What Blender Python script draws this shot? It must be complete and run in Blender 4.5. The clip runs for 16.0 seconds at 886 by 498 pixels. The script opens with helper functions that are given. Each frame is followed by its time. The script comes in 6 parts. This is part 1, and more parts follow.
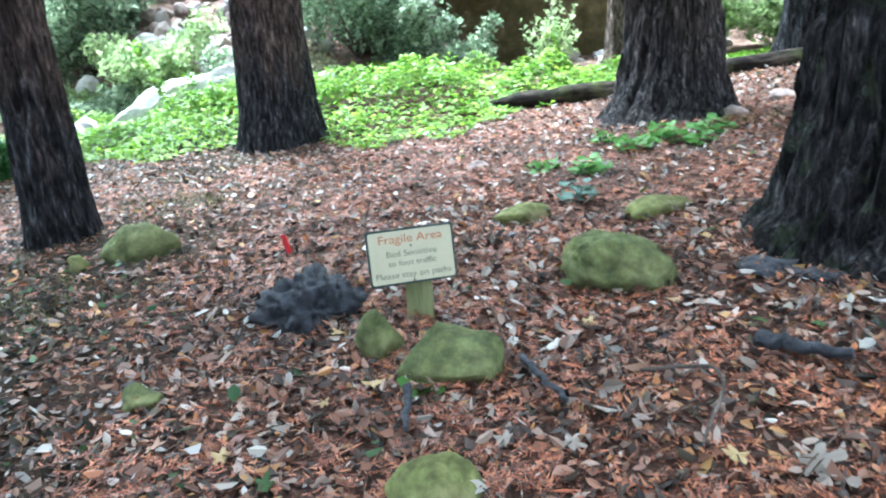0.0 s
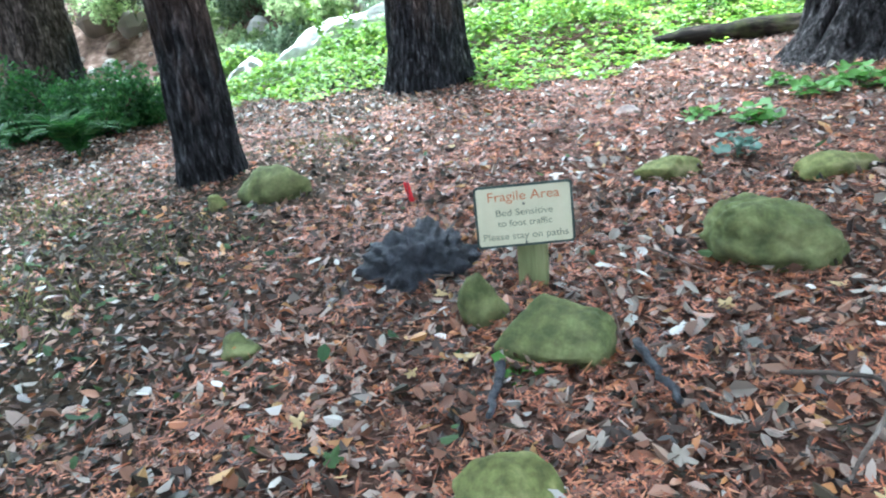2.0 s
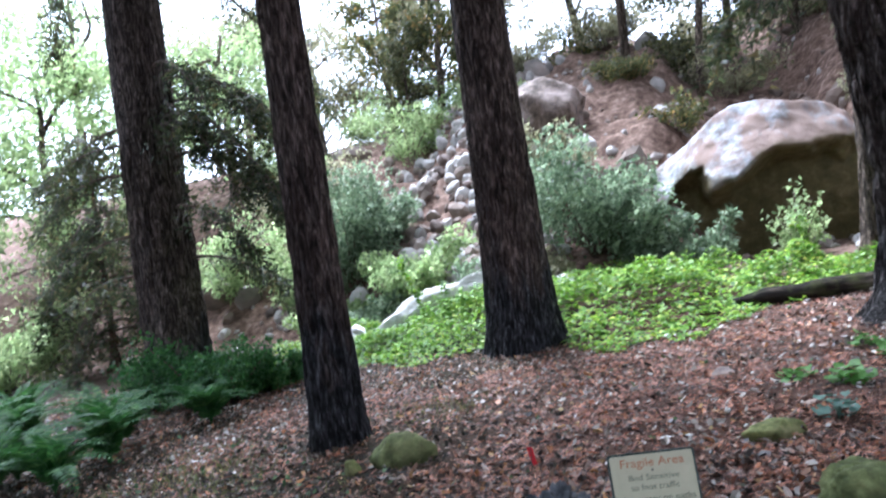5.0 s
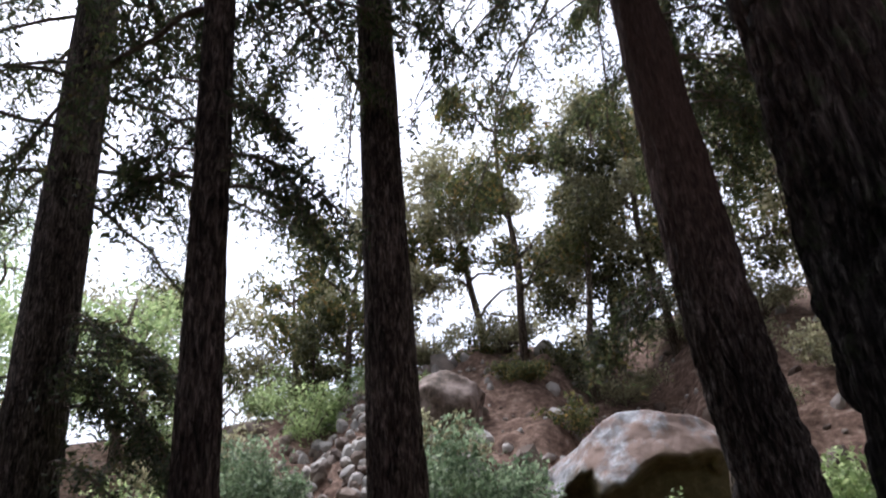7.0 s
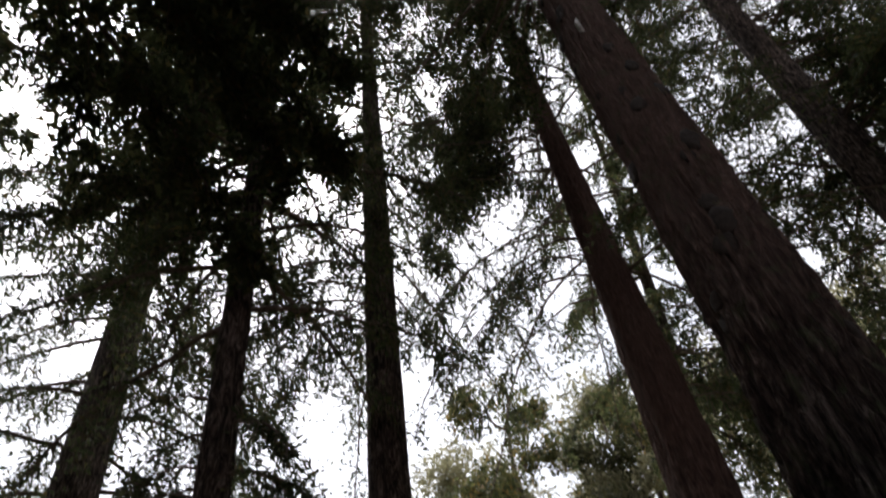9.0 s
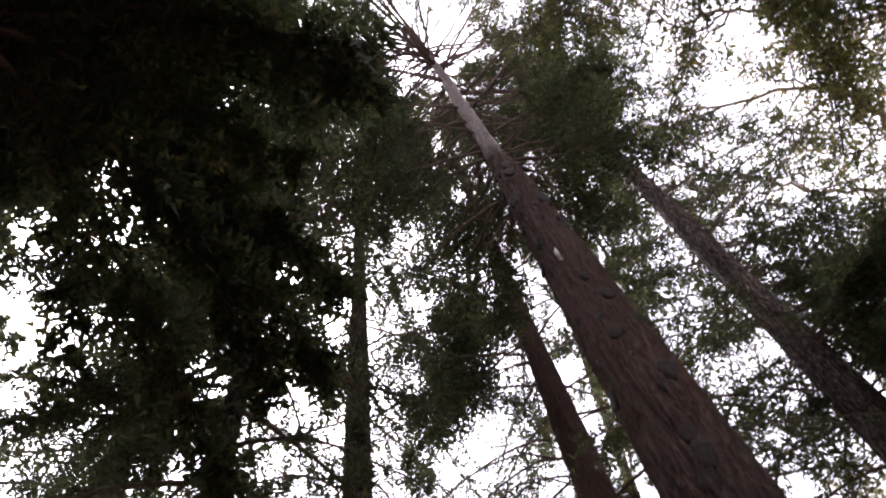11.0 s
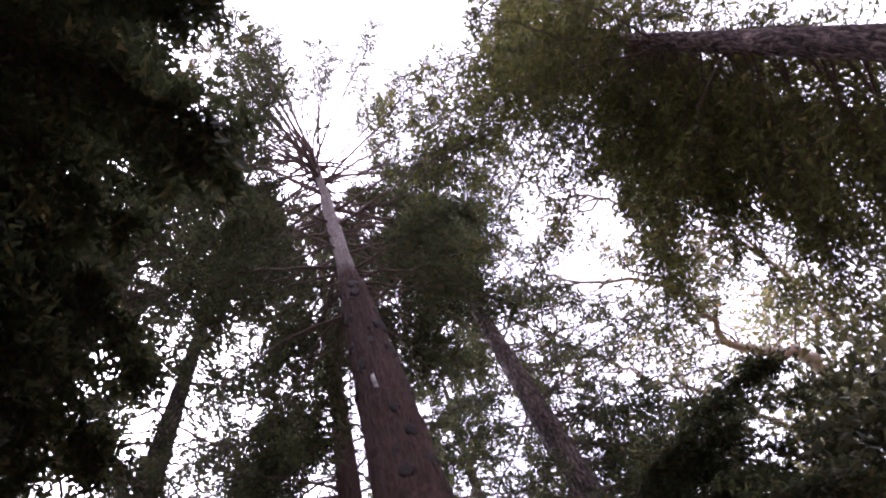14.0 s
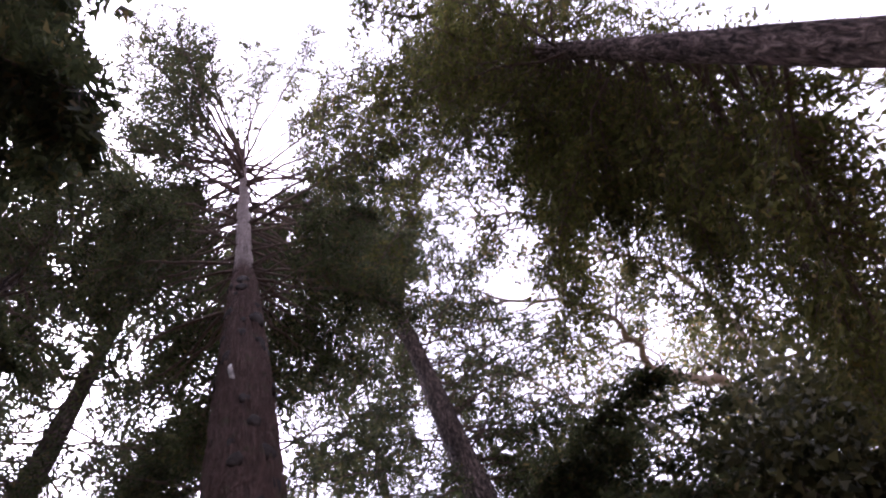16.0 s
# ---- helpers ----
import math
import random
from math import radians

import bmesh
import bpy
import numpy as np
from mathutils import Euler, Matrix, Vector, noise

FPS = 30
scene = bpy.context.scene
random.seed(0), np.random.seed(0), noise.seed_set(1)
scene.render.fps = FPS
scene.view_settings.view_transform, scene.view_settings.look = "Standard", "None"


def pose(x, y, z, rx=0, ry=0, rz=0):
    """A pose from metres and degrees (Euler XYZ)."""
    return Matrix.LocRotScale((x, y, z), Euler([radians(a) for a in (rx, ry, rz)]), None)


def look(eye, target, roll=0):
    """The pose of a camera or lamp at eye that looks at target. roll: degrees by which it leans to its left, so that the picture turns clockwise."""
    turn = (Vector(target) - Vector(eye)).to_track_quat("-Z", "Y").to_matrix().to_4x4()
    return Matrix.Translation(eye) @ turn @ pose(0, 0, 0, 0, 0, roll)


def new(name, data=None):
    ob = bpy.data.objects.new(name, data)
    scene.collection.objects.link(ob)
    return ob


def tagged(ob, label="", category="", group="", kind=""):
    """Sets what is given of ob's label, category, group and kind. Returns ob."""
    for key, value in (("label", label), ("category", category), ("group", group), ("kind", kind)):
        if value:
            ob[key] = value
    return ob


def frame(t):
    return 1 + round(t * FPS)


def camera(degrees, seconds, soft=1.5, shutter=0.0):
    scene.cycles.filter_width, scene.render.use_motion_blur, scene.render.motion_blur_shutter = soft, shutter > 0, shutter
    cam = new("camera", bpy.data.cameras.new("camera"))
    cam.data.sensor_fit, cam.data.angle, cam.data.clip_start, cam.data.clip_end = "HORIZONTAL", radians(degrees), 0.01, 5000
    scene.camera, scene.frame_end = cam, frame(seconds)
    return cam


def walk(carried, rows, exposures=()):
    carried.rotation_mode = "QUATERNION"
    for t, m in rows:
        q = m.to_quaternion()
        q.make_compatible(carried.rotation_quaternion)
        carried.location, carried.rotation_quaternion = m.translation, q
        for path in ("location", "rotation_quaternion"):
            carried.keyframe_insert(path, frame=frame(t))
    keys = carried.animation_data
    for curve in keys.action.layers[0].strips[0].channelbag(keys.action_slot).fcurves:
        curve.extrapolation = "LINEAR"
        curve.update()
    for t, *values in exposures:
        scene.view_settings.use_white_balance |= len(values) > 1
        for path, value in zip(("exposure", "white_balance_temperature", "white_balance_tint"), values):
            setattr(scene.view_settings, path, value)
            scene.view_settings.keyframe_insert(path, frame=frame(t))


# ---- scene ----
# ---- camera and its walk ----
cam = camera(64.0, 16.0, soft=2.05, shutter=0.4)
ROWS = [
    (0.0, 0.000, 0.000, 1.500, 0.00, -17.82, 4.07),
    (0.5, 0.073, 0.146, 1.488, 4.30, -17.56, 3.54),
    (1.0, 0.142, 0.273, 1.471, 9.07, -19.79, 6.05),
    (1.5, 0.198, 0.342, 1.461, 11.18, -21.09, 5.70),
    (2.0, 0.202, 0.372, 1.454, 13.08, -21.47, 5.82),
    (2.5, 0.206, 0.375, 1.445, 15.02, -21.43, 6.43),
    (3.0, 0.185, 0.323, 1.489, 14.04, -20.90, 7.11),
    (3.5, 0.034, 0.194, 1.597, 15.40, -15.66, 7.42),
    (4.0, -0.045, 0.011, 1.738, 18.83, -10.66, 8.77),
    (4.2, -0.037, -0.058, 1.795, 19.80, -8.53, 8.61),
    (6.3, 0.276, -0.716, 1.556, 13.47, 13.68, 6.64),
    (6.5, 0.253, -0.728, 1.479, 11.66, 16.31, 4.65),
    (7.0, 0.282, -0.864, 1.504, 10.40, 21.69, 4.38),
    (7.5, 0.379, -0.992, 1.505, 10.95, 24.52, 5.05),
    (8.0, 0.431, -1.036, 1.492, 8.98, 30.08, 4.61),
    (8.5, 0.478, -1.000, 1.512, 11.05, 37.45, 5.99),
    (9.0, 0.467, -1.021, 1.485, 12.74, 45.66, 5.84),
    (9.5, 0.529, -1.151, 1.573, 14.69, 50.61, 6.80),
    (9.7, 0.548, -1.181, 1.542, 14.91, 53.14, 6.93),
    (11.8, 0.569, -1.234, 1.476, 2.65, 63.23, 5.79),
    (12.0, 0.580, -1.157, 1.496, -0.35, 63.54, 7.09),
    (12.5, 0.663, -1.024, 1.661, -3.75, 65.55, 7.47),
    (13.0, 0.716, -0.989, 1.614, -3.97, 67.81, 9.19),
    (13.5, 0.823, -1.035, 1.627, -5.02, 69.43, 9.72),
    (14.0, 1.138, -0.938, 1.506, -4.67, 70.53, 9.84),
    (14.5, 1.527, -0.733, 1.431, -6.12, 71.11, 11.67),
    (15.0, 1.716, -0.710, 1.410, -6.30, 71.17, 11.81),
    (15.5, 2.110, -0.640, 1.377, -6.48, 70.71, 11.66),
    (16.0, 2.372, -0.584, 1.413, -8.36, 71.88, 11.69),
]
EXPOSURES = [(0.0, 2.86, 4970, 0), (2.5, 2.8, 4970, 0), (4.2, 2.62, 4970, 6), (6.3, 0.57, 5500, 17), (7.0, 0.55, 5750, 16), (8.0, 0.25, 6250, 13), (9.7, 0.22, 6270, 13), (11.8, 2.08, 6080, 34), (13.0, 1.86, 5820, 37), (14.0, 1.7, 5800, 38), (16.0, 1.32, 5800, 38)]
walk(cam, [(t, pose(x, y, z, 90 + pitch, roll, yaw)) for t, x, y, z, yaw, pitch, roll in ROWS], EXPOSURES)

# ---- sky and sun: bright overcast ----
world = bpy.data.worlds.new("overcast_sky")
scene.world = world
world.use_nodes = True
wn, wl = world.node_tree.nodes, world.node_tree.links
wn.clear()
sky = wn.new("ShaderNodeTexSky")
sky.sky_type = "NISHITA"
sky.sun_disc = False
sky.sun_elevation, sky.sun_rotation = radians(62), radians(-40)
sky.air_density, sky.dust_density = 1.0, 4.0
grey = wn.new("ShaderNodeHueSaturation")
grey.inputs["Saturation"].default_value = 0.25
back = wn.new("ShaderNodeBackground")
back.inputs["Strength"].default_value = 0.22
wout = wn.new("ShaderNodeOutputWorld")
wl.new(sky.outputs[0], grey.inputs["Color"])
deck = wn.new("ShaderNodeMix")
deck.data_type, deck.blend_type = "RGBA", "LIGHTEN"
deck.inputs[0].default_value = 1.0
deck.inputs[7].default_value = (4.6, 4.6, 4.75, 1)
wl.new(grey.outputs[0], deck.inputs[6])
wl.new(deck.outputs[2], back.inputs["Color"])
wl.new(back.outputs[0], wout.inputs["Surface"])
sun = new("sun", bpy.data.lights.new("sun", "SUN"))
sun.data.energy, sun.data.angle, sun.data.color = 3.5, radians(25), (1.0, 0.96, 0.9)
sun.matrix_world = look((0, 0, 0), (0.3, -0.36, -0.88))

# ---- materials ----
def material(name, rough=0.8, spec=0.3):
    m = bpy.data.materials.new(name)
    m.use_nodes = True
    n = m.node_tree.nodes
    b = n["Principled BSDF"]
    b.inputs["Roughness"].default_value = rough
    b.inputs["Specular IOR Level"].default_value = spec
    return m, n, m.node_tree.links, b


def ramp(n, stops, mode="LINEAR"):
    r = n.new("ShaderNodeValToRGB")
    r.color_ramp.interpolation = mode
    e = r.color_ramp.elements
    while len(e) < len(stops):
        e.new(0.5)
    for k, (p, c) in zip(e, stops):
        k.position, k.color = p, (*c, 1)
    return r


def coords(n, l, scale=(1, 1, 1)):
    t = n.new("ShaderNodeTexCoord")
    m = n.new("ShaderNodeMapping")
    m.inputs["Scale"].default_value = scale
    l.new(t.outputs["Object"], m.inputs["Vector"])
    return m


def tex_noise(n, l, vec, scale, detail=5, rough=0.6):
    t = n.new("ShaderNodeTexNoise")
    t.inputs["Scale"].default_value = scale
    t.inputs["Detail"].default_value = detail
    t.inputs["Roughness"].default_value = rough
    if vec:
        l.new(vec.outputs[0], t.inputs["Vector"])
    return t


def blend(n, l, fac, a, b, mode="MIX"):
    x = n.new("ShaderNodeMix")
    x.data_type, x.blend_type = "RGBA", mode
    for sock, v in ((x.inputs[0], fac), (x.inputs[6], a), (x.inputs[7], b)):
        if isinstance(v, (int, float)):
            sock.default_value = v
        elif isinstance(v, tuple):
            sock.default_value = (*v, 1)
        else:
            l.new(v, sock)
    return x.outputs[2]


def bump(n, l, b, height, strength=0.5, dist=0.02):
    k = n.new("ShaderNodeBump")
    k.inputs["Strength"].default_value, k.inputs["Distance"].default_value = strength, dist
    l.new(height, k.inputs["Height"])
    l.new(k.outputs[0], b.inputs["Normal"])


def bark_material(name, dark, mid, light, scar, scar_top, moss=0.0, upper=None, tip=None):
    """Fibrous bark in long strips; scar: share of fire-blackened patches, which reach up to scar_top metres."""
    m, n, l, b = material(name, 0.9, 0.15)
    c = coords(n, l, (1, 1, 0.16))
    fibre = tex_noise(n, l, c, 26, 6, 0.65)
    broad = tex_noise(n, l, coords(n, l, (1, 1, 0.35)), 1.6, 3)
    col = ramp(n, [(0.3, dark), (0.5, mid), (0.72, light)])
    l.new(fibre.outputs[0], col.inputs[0])
    tint = ramp(n, [(0.35, (0.55, 0.5, 0.48)), (0.65, (1.1, 1.05, 1.0))])
    l.new(broad.outputs[0], tint.inputs[0])
    out = blend(n, l, 1.0, col.outputs[0], tint.outputs[0], "MULTIPLY")
    plate = tex_noise(n, l, coords(n, l, (1, 1, 0.3)), 12, 4, 0.65)
    plate.inputs["Distortion"].default_value = 1.3
    strip = ramp(n, [(0.36, (0.22, 0.22, 0.22)), (0.5, (0.9, 0.9, 0.9)), (0.66, (2.4, 2.4, 2.42))])
    l.new(plate.outputs[0], strip.inputs[0])
    # upper: redder bark; the darker tone below also paints in shade near the foot
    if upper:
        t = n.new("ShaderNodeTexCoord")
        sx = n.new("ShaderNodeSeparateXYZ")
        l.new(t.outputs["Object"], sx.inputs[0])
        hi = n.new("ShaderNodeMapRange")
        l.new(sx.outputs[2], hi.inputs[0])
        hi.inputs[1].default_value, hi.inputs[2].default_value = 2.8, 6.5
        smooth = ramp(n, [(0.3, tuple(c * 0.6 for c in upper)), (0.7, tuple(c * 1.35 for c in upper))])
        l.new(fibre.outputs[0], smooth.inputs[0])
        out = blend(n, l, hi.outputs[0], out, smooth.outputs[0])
    # tip: pale bare stem, its tone raised further for the light falling on it
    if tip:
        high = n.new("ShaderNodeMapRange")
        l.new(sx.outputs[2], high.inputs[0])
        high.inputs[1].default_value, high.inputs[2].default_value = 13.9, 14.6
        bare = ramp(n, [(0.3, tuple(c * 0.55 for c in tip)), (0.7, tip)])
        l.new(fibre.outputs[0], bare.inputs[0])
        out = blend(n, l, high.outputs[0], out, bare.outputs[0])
    if scar > 0:
        t = n.new("ShaderNodeTexCoord")
        sx = n.new("ShaderNodeSeparateXYZ")
        l.new(t.outputs["Object"], sx.inputs[0])
        patch = tex_noise(n, l, coords(n, l, (1, 1, 0.3)), 2.2, 4, 0.7)
        a = n.new("ShaderNodeMath")
        a.operation = "MULTIPLY_ADD"
        l.new(patch.outputs[0], a.inputs[0])
        a.inputs[1].default_value = 2.6 * scar_top
        l.new(sx.outputs[2], a.inputs[2])
        a2 = n.new("ShaderNodeMapRange")
        l.new(a.outputs[0], a2.inputs[0])
        a2.inputs[1].default_value, a2.inputs[2].default_value = 2.0 * scar_top, 2.5 * scar_top
        a2.inputs[3].default_value, a2.inputs[4].default_value = scar, 0.0
        soot = ramp(n, [(0.35, (0.005, 0.005, 0.006)), (0.55, (0.026, 0.026, 0.028)), (0.74, (0.13, 0.13, 0.13))])
        l.new(fibre.outputs[0], soot.inputs[0])
        out = blend(n, l, a2.outputs[0], out, soot.outputs[0])
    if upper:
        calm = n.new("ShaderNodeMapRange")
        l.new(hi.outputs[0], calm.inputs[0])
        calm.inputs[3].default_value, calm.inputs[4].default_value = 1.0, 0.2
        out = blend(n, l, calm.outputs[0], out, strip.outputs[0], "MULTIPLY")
    else:
        out = blend(n, l, 1.0, out, strip.outputs[0], "MULTIPLY")
    # moss: share of greenish highlights painted over the bark in noise patches
    if moss > 0:
        mo = tex_noise(n, l, coords(n, l), 5, 4)
        mr = ramp(n, [(0.55, (0, 0, 0)), (0.68, (moss, moss, moss))])
        l.new(mo.outputs[0], mr.inputs[0])
        out = blend(n, l, mr.outputs[0], out, (0.07, 0.09, 0.04))
    l.new(out, b.inputs["Base Color"])
    relief = n.new("ShaderNodeMath")
    relief.operation = "MULTIPLY_ADD"
    l.new(plate.outputs[0], relief.inputs[0])
    relief.inputs[1].default_value = 1.6
    l.new(fibre.outputs[0], relief.inputs[2])
    bump(n, l, b, relief.outputs[0], 1.0, 0.09)
    return m


def leaf_material(name, stops, trans=0.45, rough=0.55):
    """Leaves that may let light through, or loose bits and stones, each of its own colour."""
    m, n, l, b = material(name, rough, 0.3)
    g = n.new("ShaderNodeNewGeometry")
    r = ramp(n, stops)
    l.new(g.outputs["Random Per Island"], r.inputs[0])
    nz = tex_noise(n, l, coords(n, l), 1.3, 3)
    nr = ramp(n, [(0.3, (0.6, 0.62, 0.6)), (0.7, (1.15, 1.12, 1.05))])
    l.new(nz.outputs[0], nr.inputs[0])
    out = blend(n, l, 1.0, r.outputs[0], nr.outputs[0], "MULTIPLY")
    l.new(out, b.inputs["Base Color"])
    if trans > 0:
        t = n.new("ShaderNodeBsdfTranslucent")
        l.new(out, t.inputs["Color"])
        mx = n.new("ShaderNodeMixShader")
        mx.inputs[0].default_value = trans
        l.new(b.outputs[0], mx.inputs[1])
        l.new(t.outputs[0], mx.inputs[2])
        l.new(mx.outputs[0], n["Material Output"].inputs["Surface"])
    return m


def speckled(name, stops, scale, rough=0.85, stretch=(1, 1, 1), second=None, second_scale=1.5, edges=(0.45, 0.6), strength=0.6, dist=0.02, spec=0.25):
    """Mineral or soil: grain by one noise, larger stains of a second colour by another."""
    m, n, l, b = material(name, rough, spec)
    fine = tex_noise(n, l, coords(n, l, stretch), scale, 8, 0.7)
    r = ramp(n, stops)
    l.new(fine.outputs[0], r.inputs[0])
    out = r.outputs[0]
    if second:
        big = tex_noise(n, l, coords(n, l), second_scale, 5, 0.65)
        br = ramp(n, [(edges[0], (0, 0, 0)), (edges[1], (1, 1, 1))])
        l.new(big.outputs[0], br.inputs[0])
        out = blend(n, l, br.outputs[0], out, second)
        fr = ramp(n, [(0.3, (0.6, 0.6, 0.6)), (0.7, (1.2, 1.2, 1.2))])
        l.new(fine.outputs[0], fr.inputs[0])
        out = blend(n, l, 1.0, out, fr.outputs[0], "MULTIPLY")
    l.new(out, b.inputs["Base Color"])
    bump(n, l, b, fine.outputs[0], strength, dist)
    return m


BARK_RED = bark_material("redwood_bark", (0.035, 0.021, 0.016), (0.09, 0.053, 0.04), (0.18, 0.12, 0.095), 0.0, 1.0)
BARK_SCAR = bark_material("scarred_redwood_bark", (0.03, 0.023, 0.02), (0.08, 0.059, 0.05), (0.2, 0.165, 0.145), 0.95, 1.3)
BARK_GREY = bark_material("grey_redwood_bark", (0.03, 0.025, 0.023), (0.09, 0.07, 0.06), (0.21, 0.175, 0.155), 0.95, 1.1)
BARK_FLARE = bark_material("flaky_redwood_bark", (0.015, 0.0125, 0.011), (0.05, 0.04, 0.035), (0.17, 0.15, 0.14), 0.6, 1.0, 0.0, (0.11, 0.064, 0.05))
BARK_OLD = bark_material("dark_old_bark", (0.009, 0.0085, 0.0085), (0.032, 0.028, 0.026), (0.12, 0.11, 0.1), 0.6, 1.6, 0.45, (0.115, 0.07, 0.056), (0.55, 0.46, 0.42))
BARK_PALE = bark_material("pale_grey_brown_bark", (0.07, 0.052, 0.046), (0.15, 0.112, 0.1), (0.25, 0.2, 0.185), 0.0, 1.0)
BARK_OAK = bark_material("oak_bark", (0.06, 0.05, 0.04), (0.16, 0.13, 0.1), (0.28, 0.24, 0.2), 0.0, 1.0)
PALE_OAK = speckled("pale_oak_bark", [(0.3, (0.2, 0.16, 0.12)), (0.55, (0.34, 0.28, 0.22)), (0.75, (0.46, 0.4, 0.33))], 5, strength=0.6)
TWIG = speckled("twig_wood", [(0.3, (0.05, 0.035, 0.028)), (0.7, (0.17, 0.12, 0.09))], 20)
NEEDLES = leaf_material("redwood_needles", [(0.0, (0.034, 0.044, 0.021)), (0.5, (0.064, 0.078, 0.035)), (0.85, (0.098, 0.11, 0.046)), (1.0, (0.16, 0.12, 0.05))], 0.55)
NEEDLES_DRY = leaf_material("olive_redwood_needles", [(0.0, (0.06, 0.068, 0.02)), (0.5, (0.11, 0.12, 0.035)), (0.85, (0.16, 0.16, 0.046)), (1.0, (0.22, 0.16, 0.055))], 0.58)
OAK_LEAF = leaf_material("oak_leaves", [(0.0, (0.06, 0.075, 0.03)), (0.45, (0.12, 0.135, 0.05)), (0.8, (0.2, 0.19, 0.07)), (1.0, (0.36, 0.23, 0.08))], 0.45)
IVY_LEAF = leaf_material("dark_hanging_leaves", [(0.0, (0.04, 0.046, 0.02)), (0.5, (0.085, 0.088, 0.036)), (1.0, (0.15, 0.14, 0.06))], 0.4)
HILL_LEAF = leaf_material("hillside_leaves", [(0.0, (0.17, 0.165, 0.1)), (0.5, (0.29, 0.275, 0.165)), (1.0, (0.42, 0.4, 0.26))], 0.6)
BRIGHT_LEAF = leaf_material("fresh_bush_leaves", [(0.0, (0.17, 0.25, 0.1)), (0.5, (0.36, 0.46, 0.21)), (1.0, (0.5, 0.58, 0.3))], 0.65)
BRUSH_LEAF = leaf_material("grey_green_leaves", [(0.0, (0.09, 0.135, 0.075)), (0.5, (0.2, 0.27, 0.16)), (1.0, (0.37, 0.44, 0.3))], 0.6)
CARPET_LEAF = leaf_material("groundcover_leaves", [(0.0, (0.07, 0.15, 0.014)), (0.35, (0.145, 0.29, 0.026)), (0.7, (0.23, 0.4, 0.038)), (0.94, (0.34, 0.48, 0.055)), (1.0, (0.48, 0.45, 0.08))], 0.45, 0.5)
FERN_LEAF = leaf_material("fern_fronds", [(0.0, (0.025, 0.085, 0.018)), (0.6, (0.045, 0.135, 0.03)), (1.0, (0.1, 0.2, 0.05))], 0.35)
HEUCHERA = leaf_material("low_plant_leaves", [(0.0, (0.07, 0.16, 0.03)), (0.6, (0.12, 0.26, 0.05)), (1.0, (0.2, 0.34, 0.08))], 0.35)
TEAL_LEAF = leaf_material("blue_green_leaves", [(0.0, (0.09, 0.17, 0.13)), (1.0, (0.2, 0.33, 0.27))], 0.3)
LITTER = leaf_material("brown_leaf_litter", [(0.0, (0.025, 0.02, 0.018)), (0.3, (0.085, 0.06, 0.047)), (0.48, (0.22, 0.1, 0.062)), (0.66, (0.28, 0.165, 0.11)), (0.82, (0.4, 0.33, 0.29)), (0.92, (0.4, 0.15, 0.06)), (1.0, (0.44, 0.27, 0.11))], 0.0, 0.4)
RUST = leaf_material("rust_needle_litter", [(0.0, (0.04, 0.022, 0.018)), (0.35, (0.14, 0.05, 0.03)), (0.75, (0.4, 0.135, 0.066)), (1.0, (0.52, 0.24, 0.13))], 0.0, 0.5)
# grey-brown leaves, their colour lowered to include shade at the near left
SHADED_GREY_LITTER = leaf_material("grey_curled_leaves", [(0.0, (0.012, 0.012, 0.008)), (0.4, (0.036, 0.029, 0.018)), (0.7, (0.08, 0.064, 0.042)), (0.9, (0.12, 0.105, 0.08)), (1.0, (0.38, 0.36, 0.33))], 0.0, 0.7)
PALE = leaf_material("pale_dry_leaves", [(0.0, (0.22, 0.18, 0.15)), (0.5, (0.36, 0.32, 0.28)), (1.0, (0.62, 0.6, 0.57))], 0.0, 0.4)
YELLOW = leaf_material("yellow_fallen_leaf", [(0.0, (0.34, 0.17, 0.05)), (0.5, (0.42, 0.27, 0.11)), (1.0, (0.5, 0.38, 0.2))], 0.1, 0.6)
WHITE_LEAF = leaf_material("white_dry_leaf", [(0.0, (0.42, 0.38, 0.35)), (1.0, (0.62, 0.59, 0.56))], 0.0, 0.5)
PALE_BIG = leaf_material("pale_lobed_leaf", [(0.0, (0.18, 0.145, 0.115)), (1.0, (0.32, 0.275, 0.235))], 0.0, 0.7)
GRASS = leaf_material("thin_grass", [(0.0, (0.1, 0.13, 0.04)), (0.6, (0.18, 0.2, 0.07)), (1.0, (0.28, 0.25, 0.11))], 0.3)
DULL_GREEN = leaf_material("small_weeds", [(0.0, (0.03, 0.07, 0.025)), (1.0, (0.09, 0.15, 0.05))], 0.3)


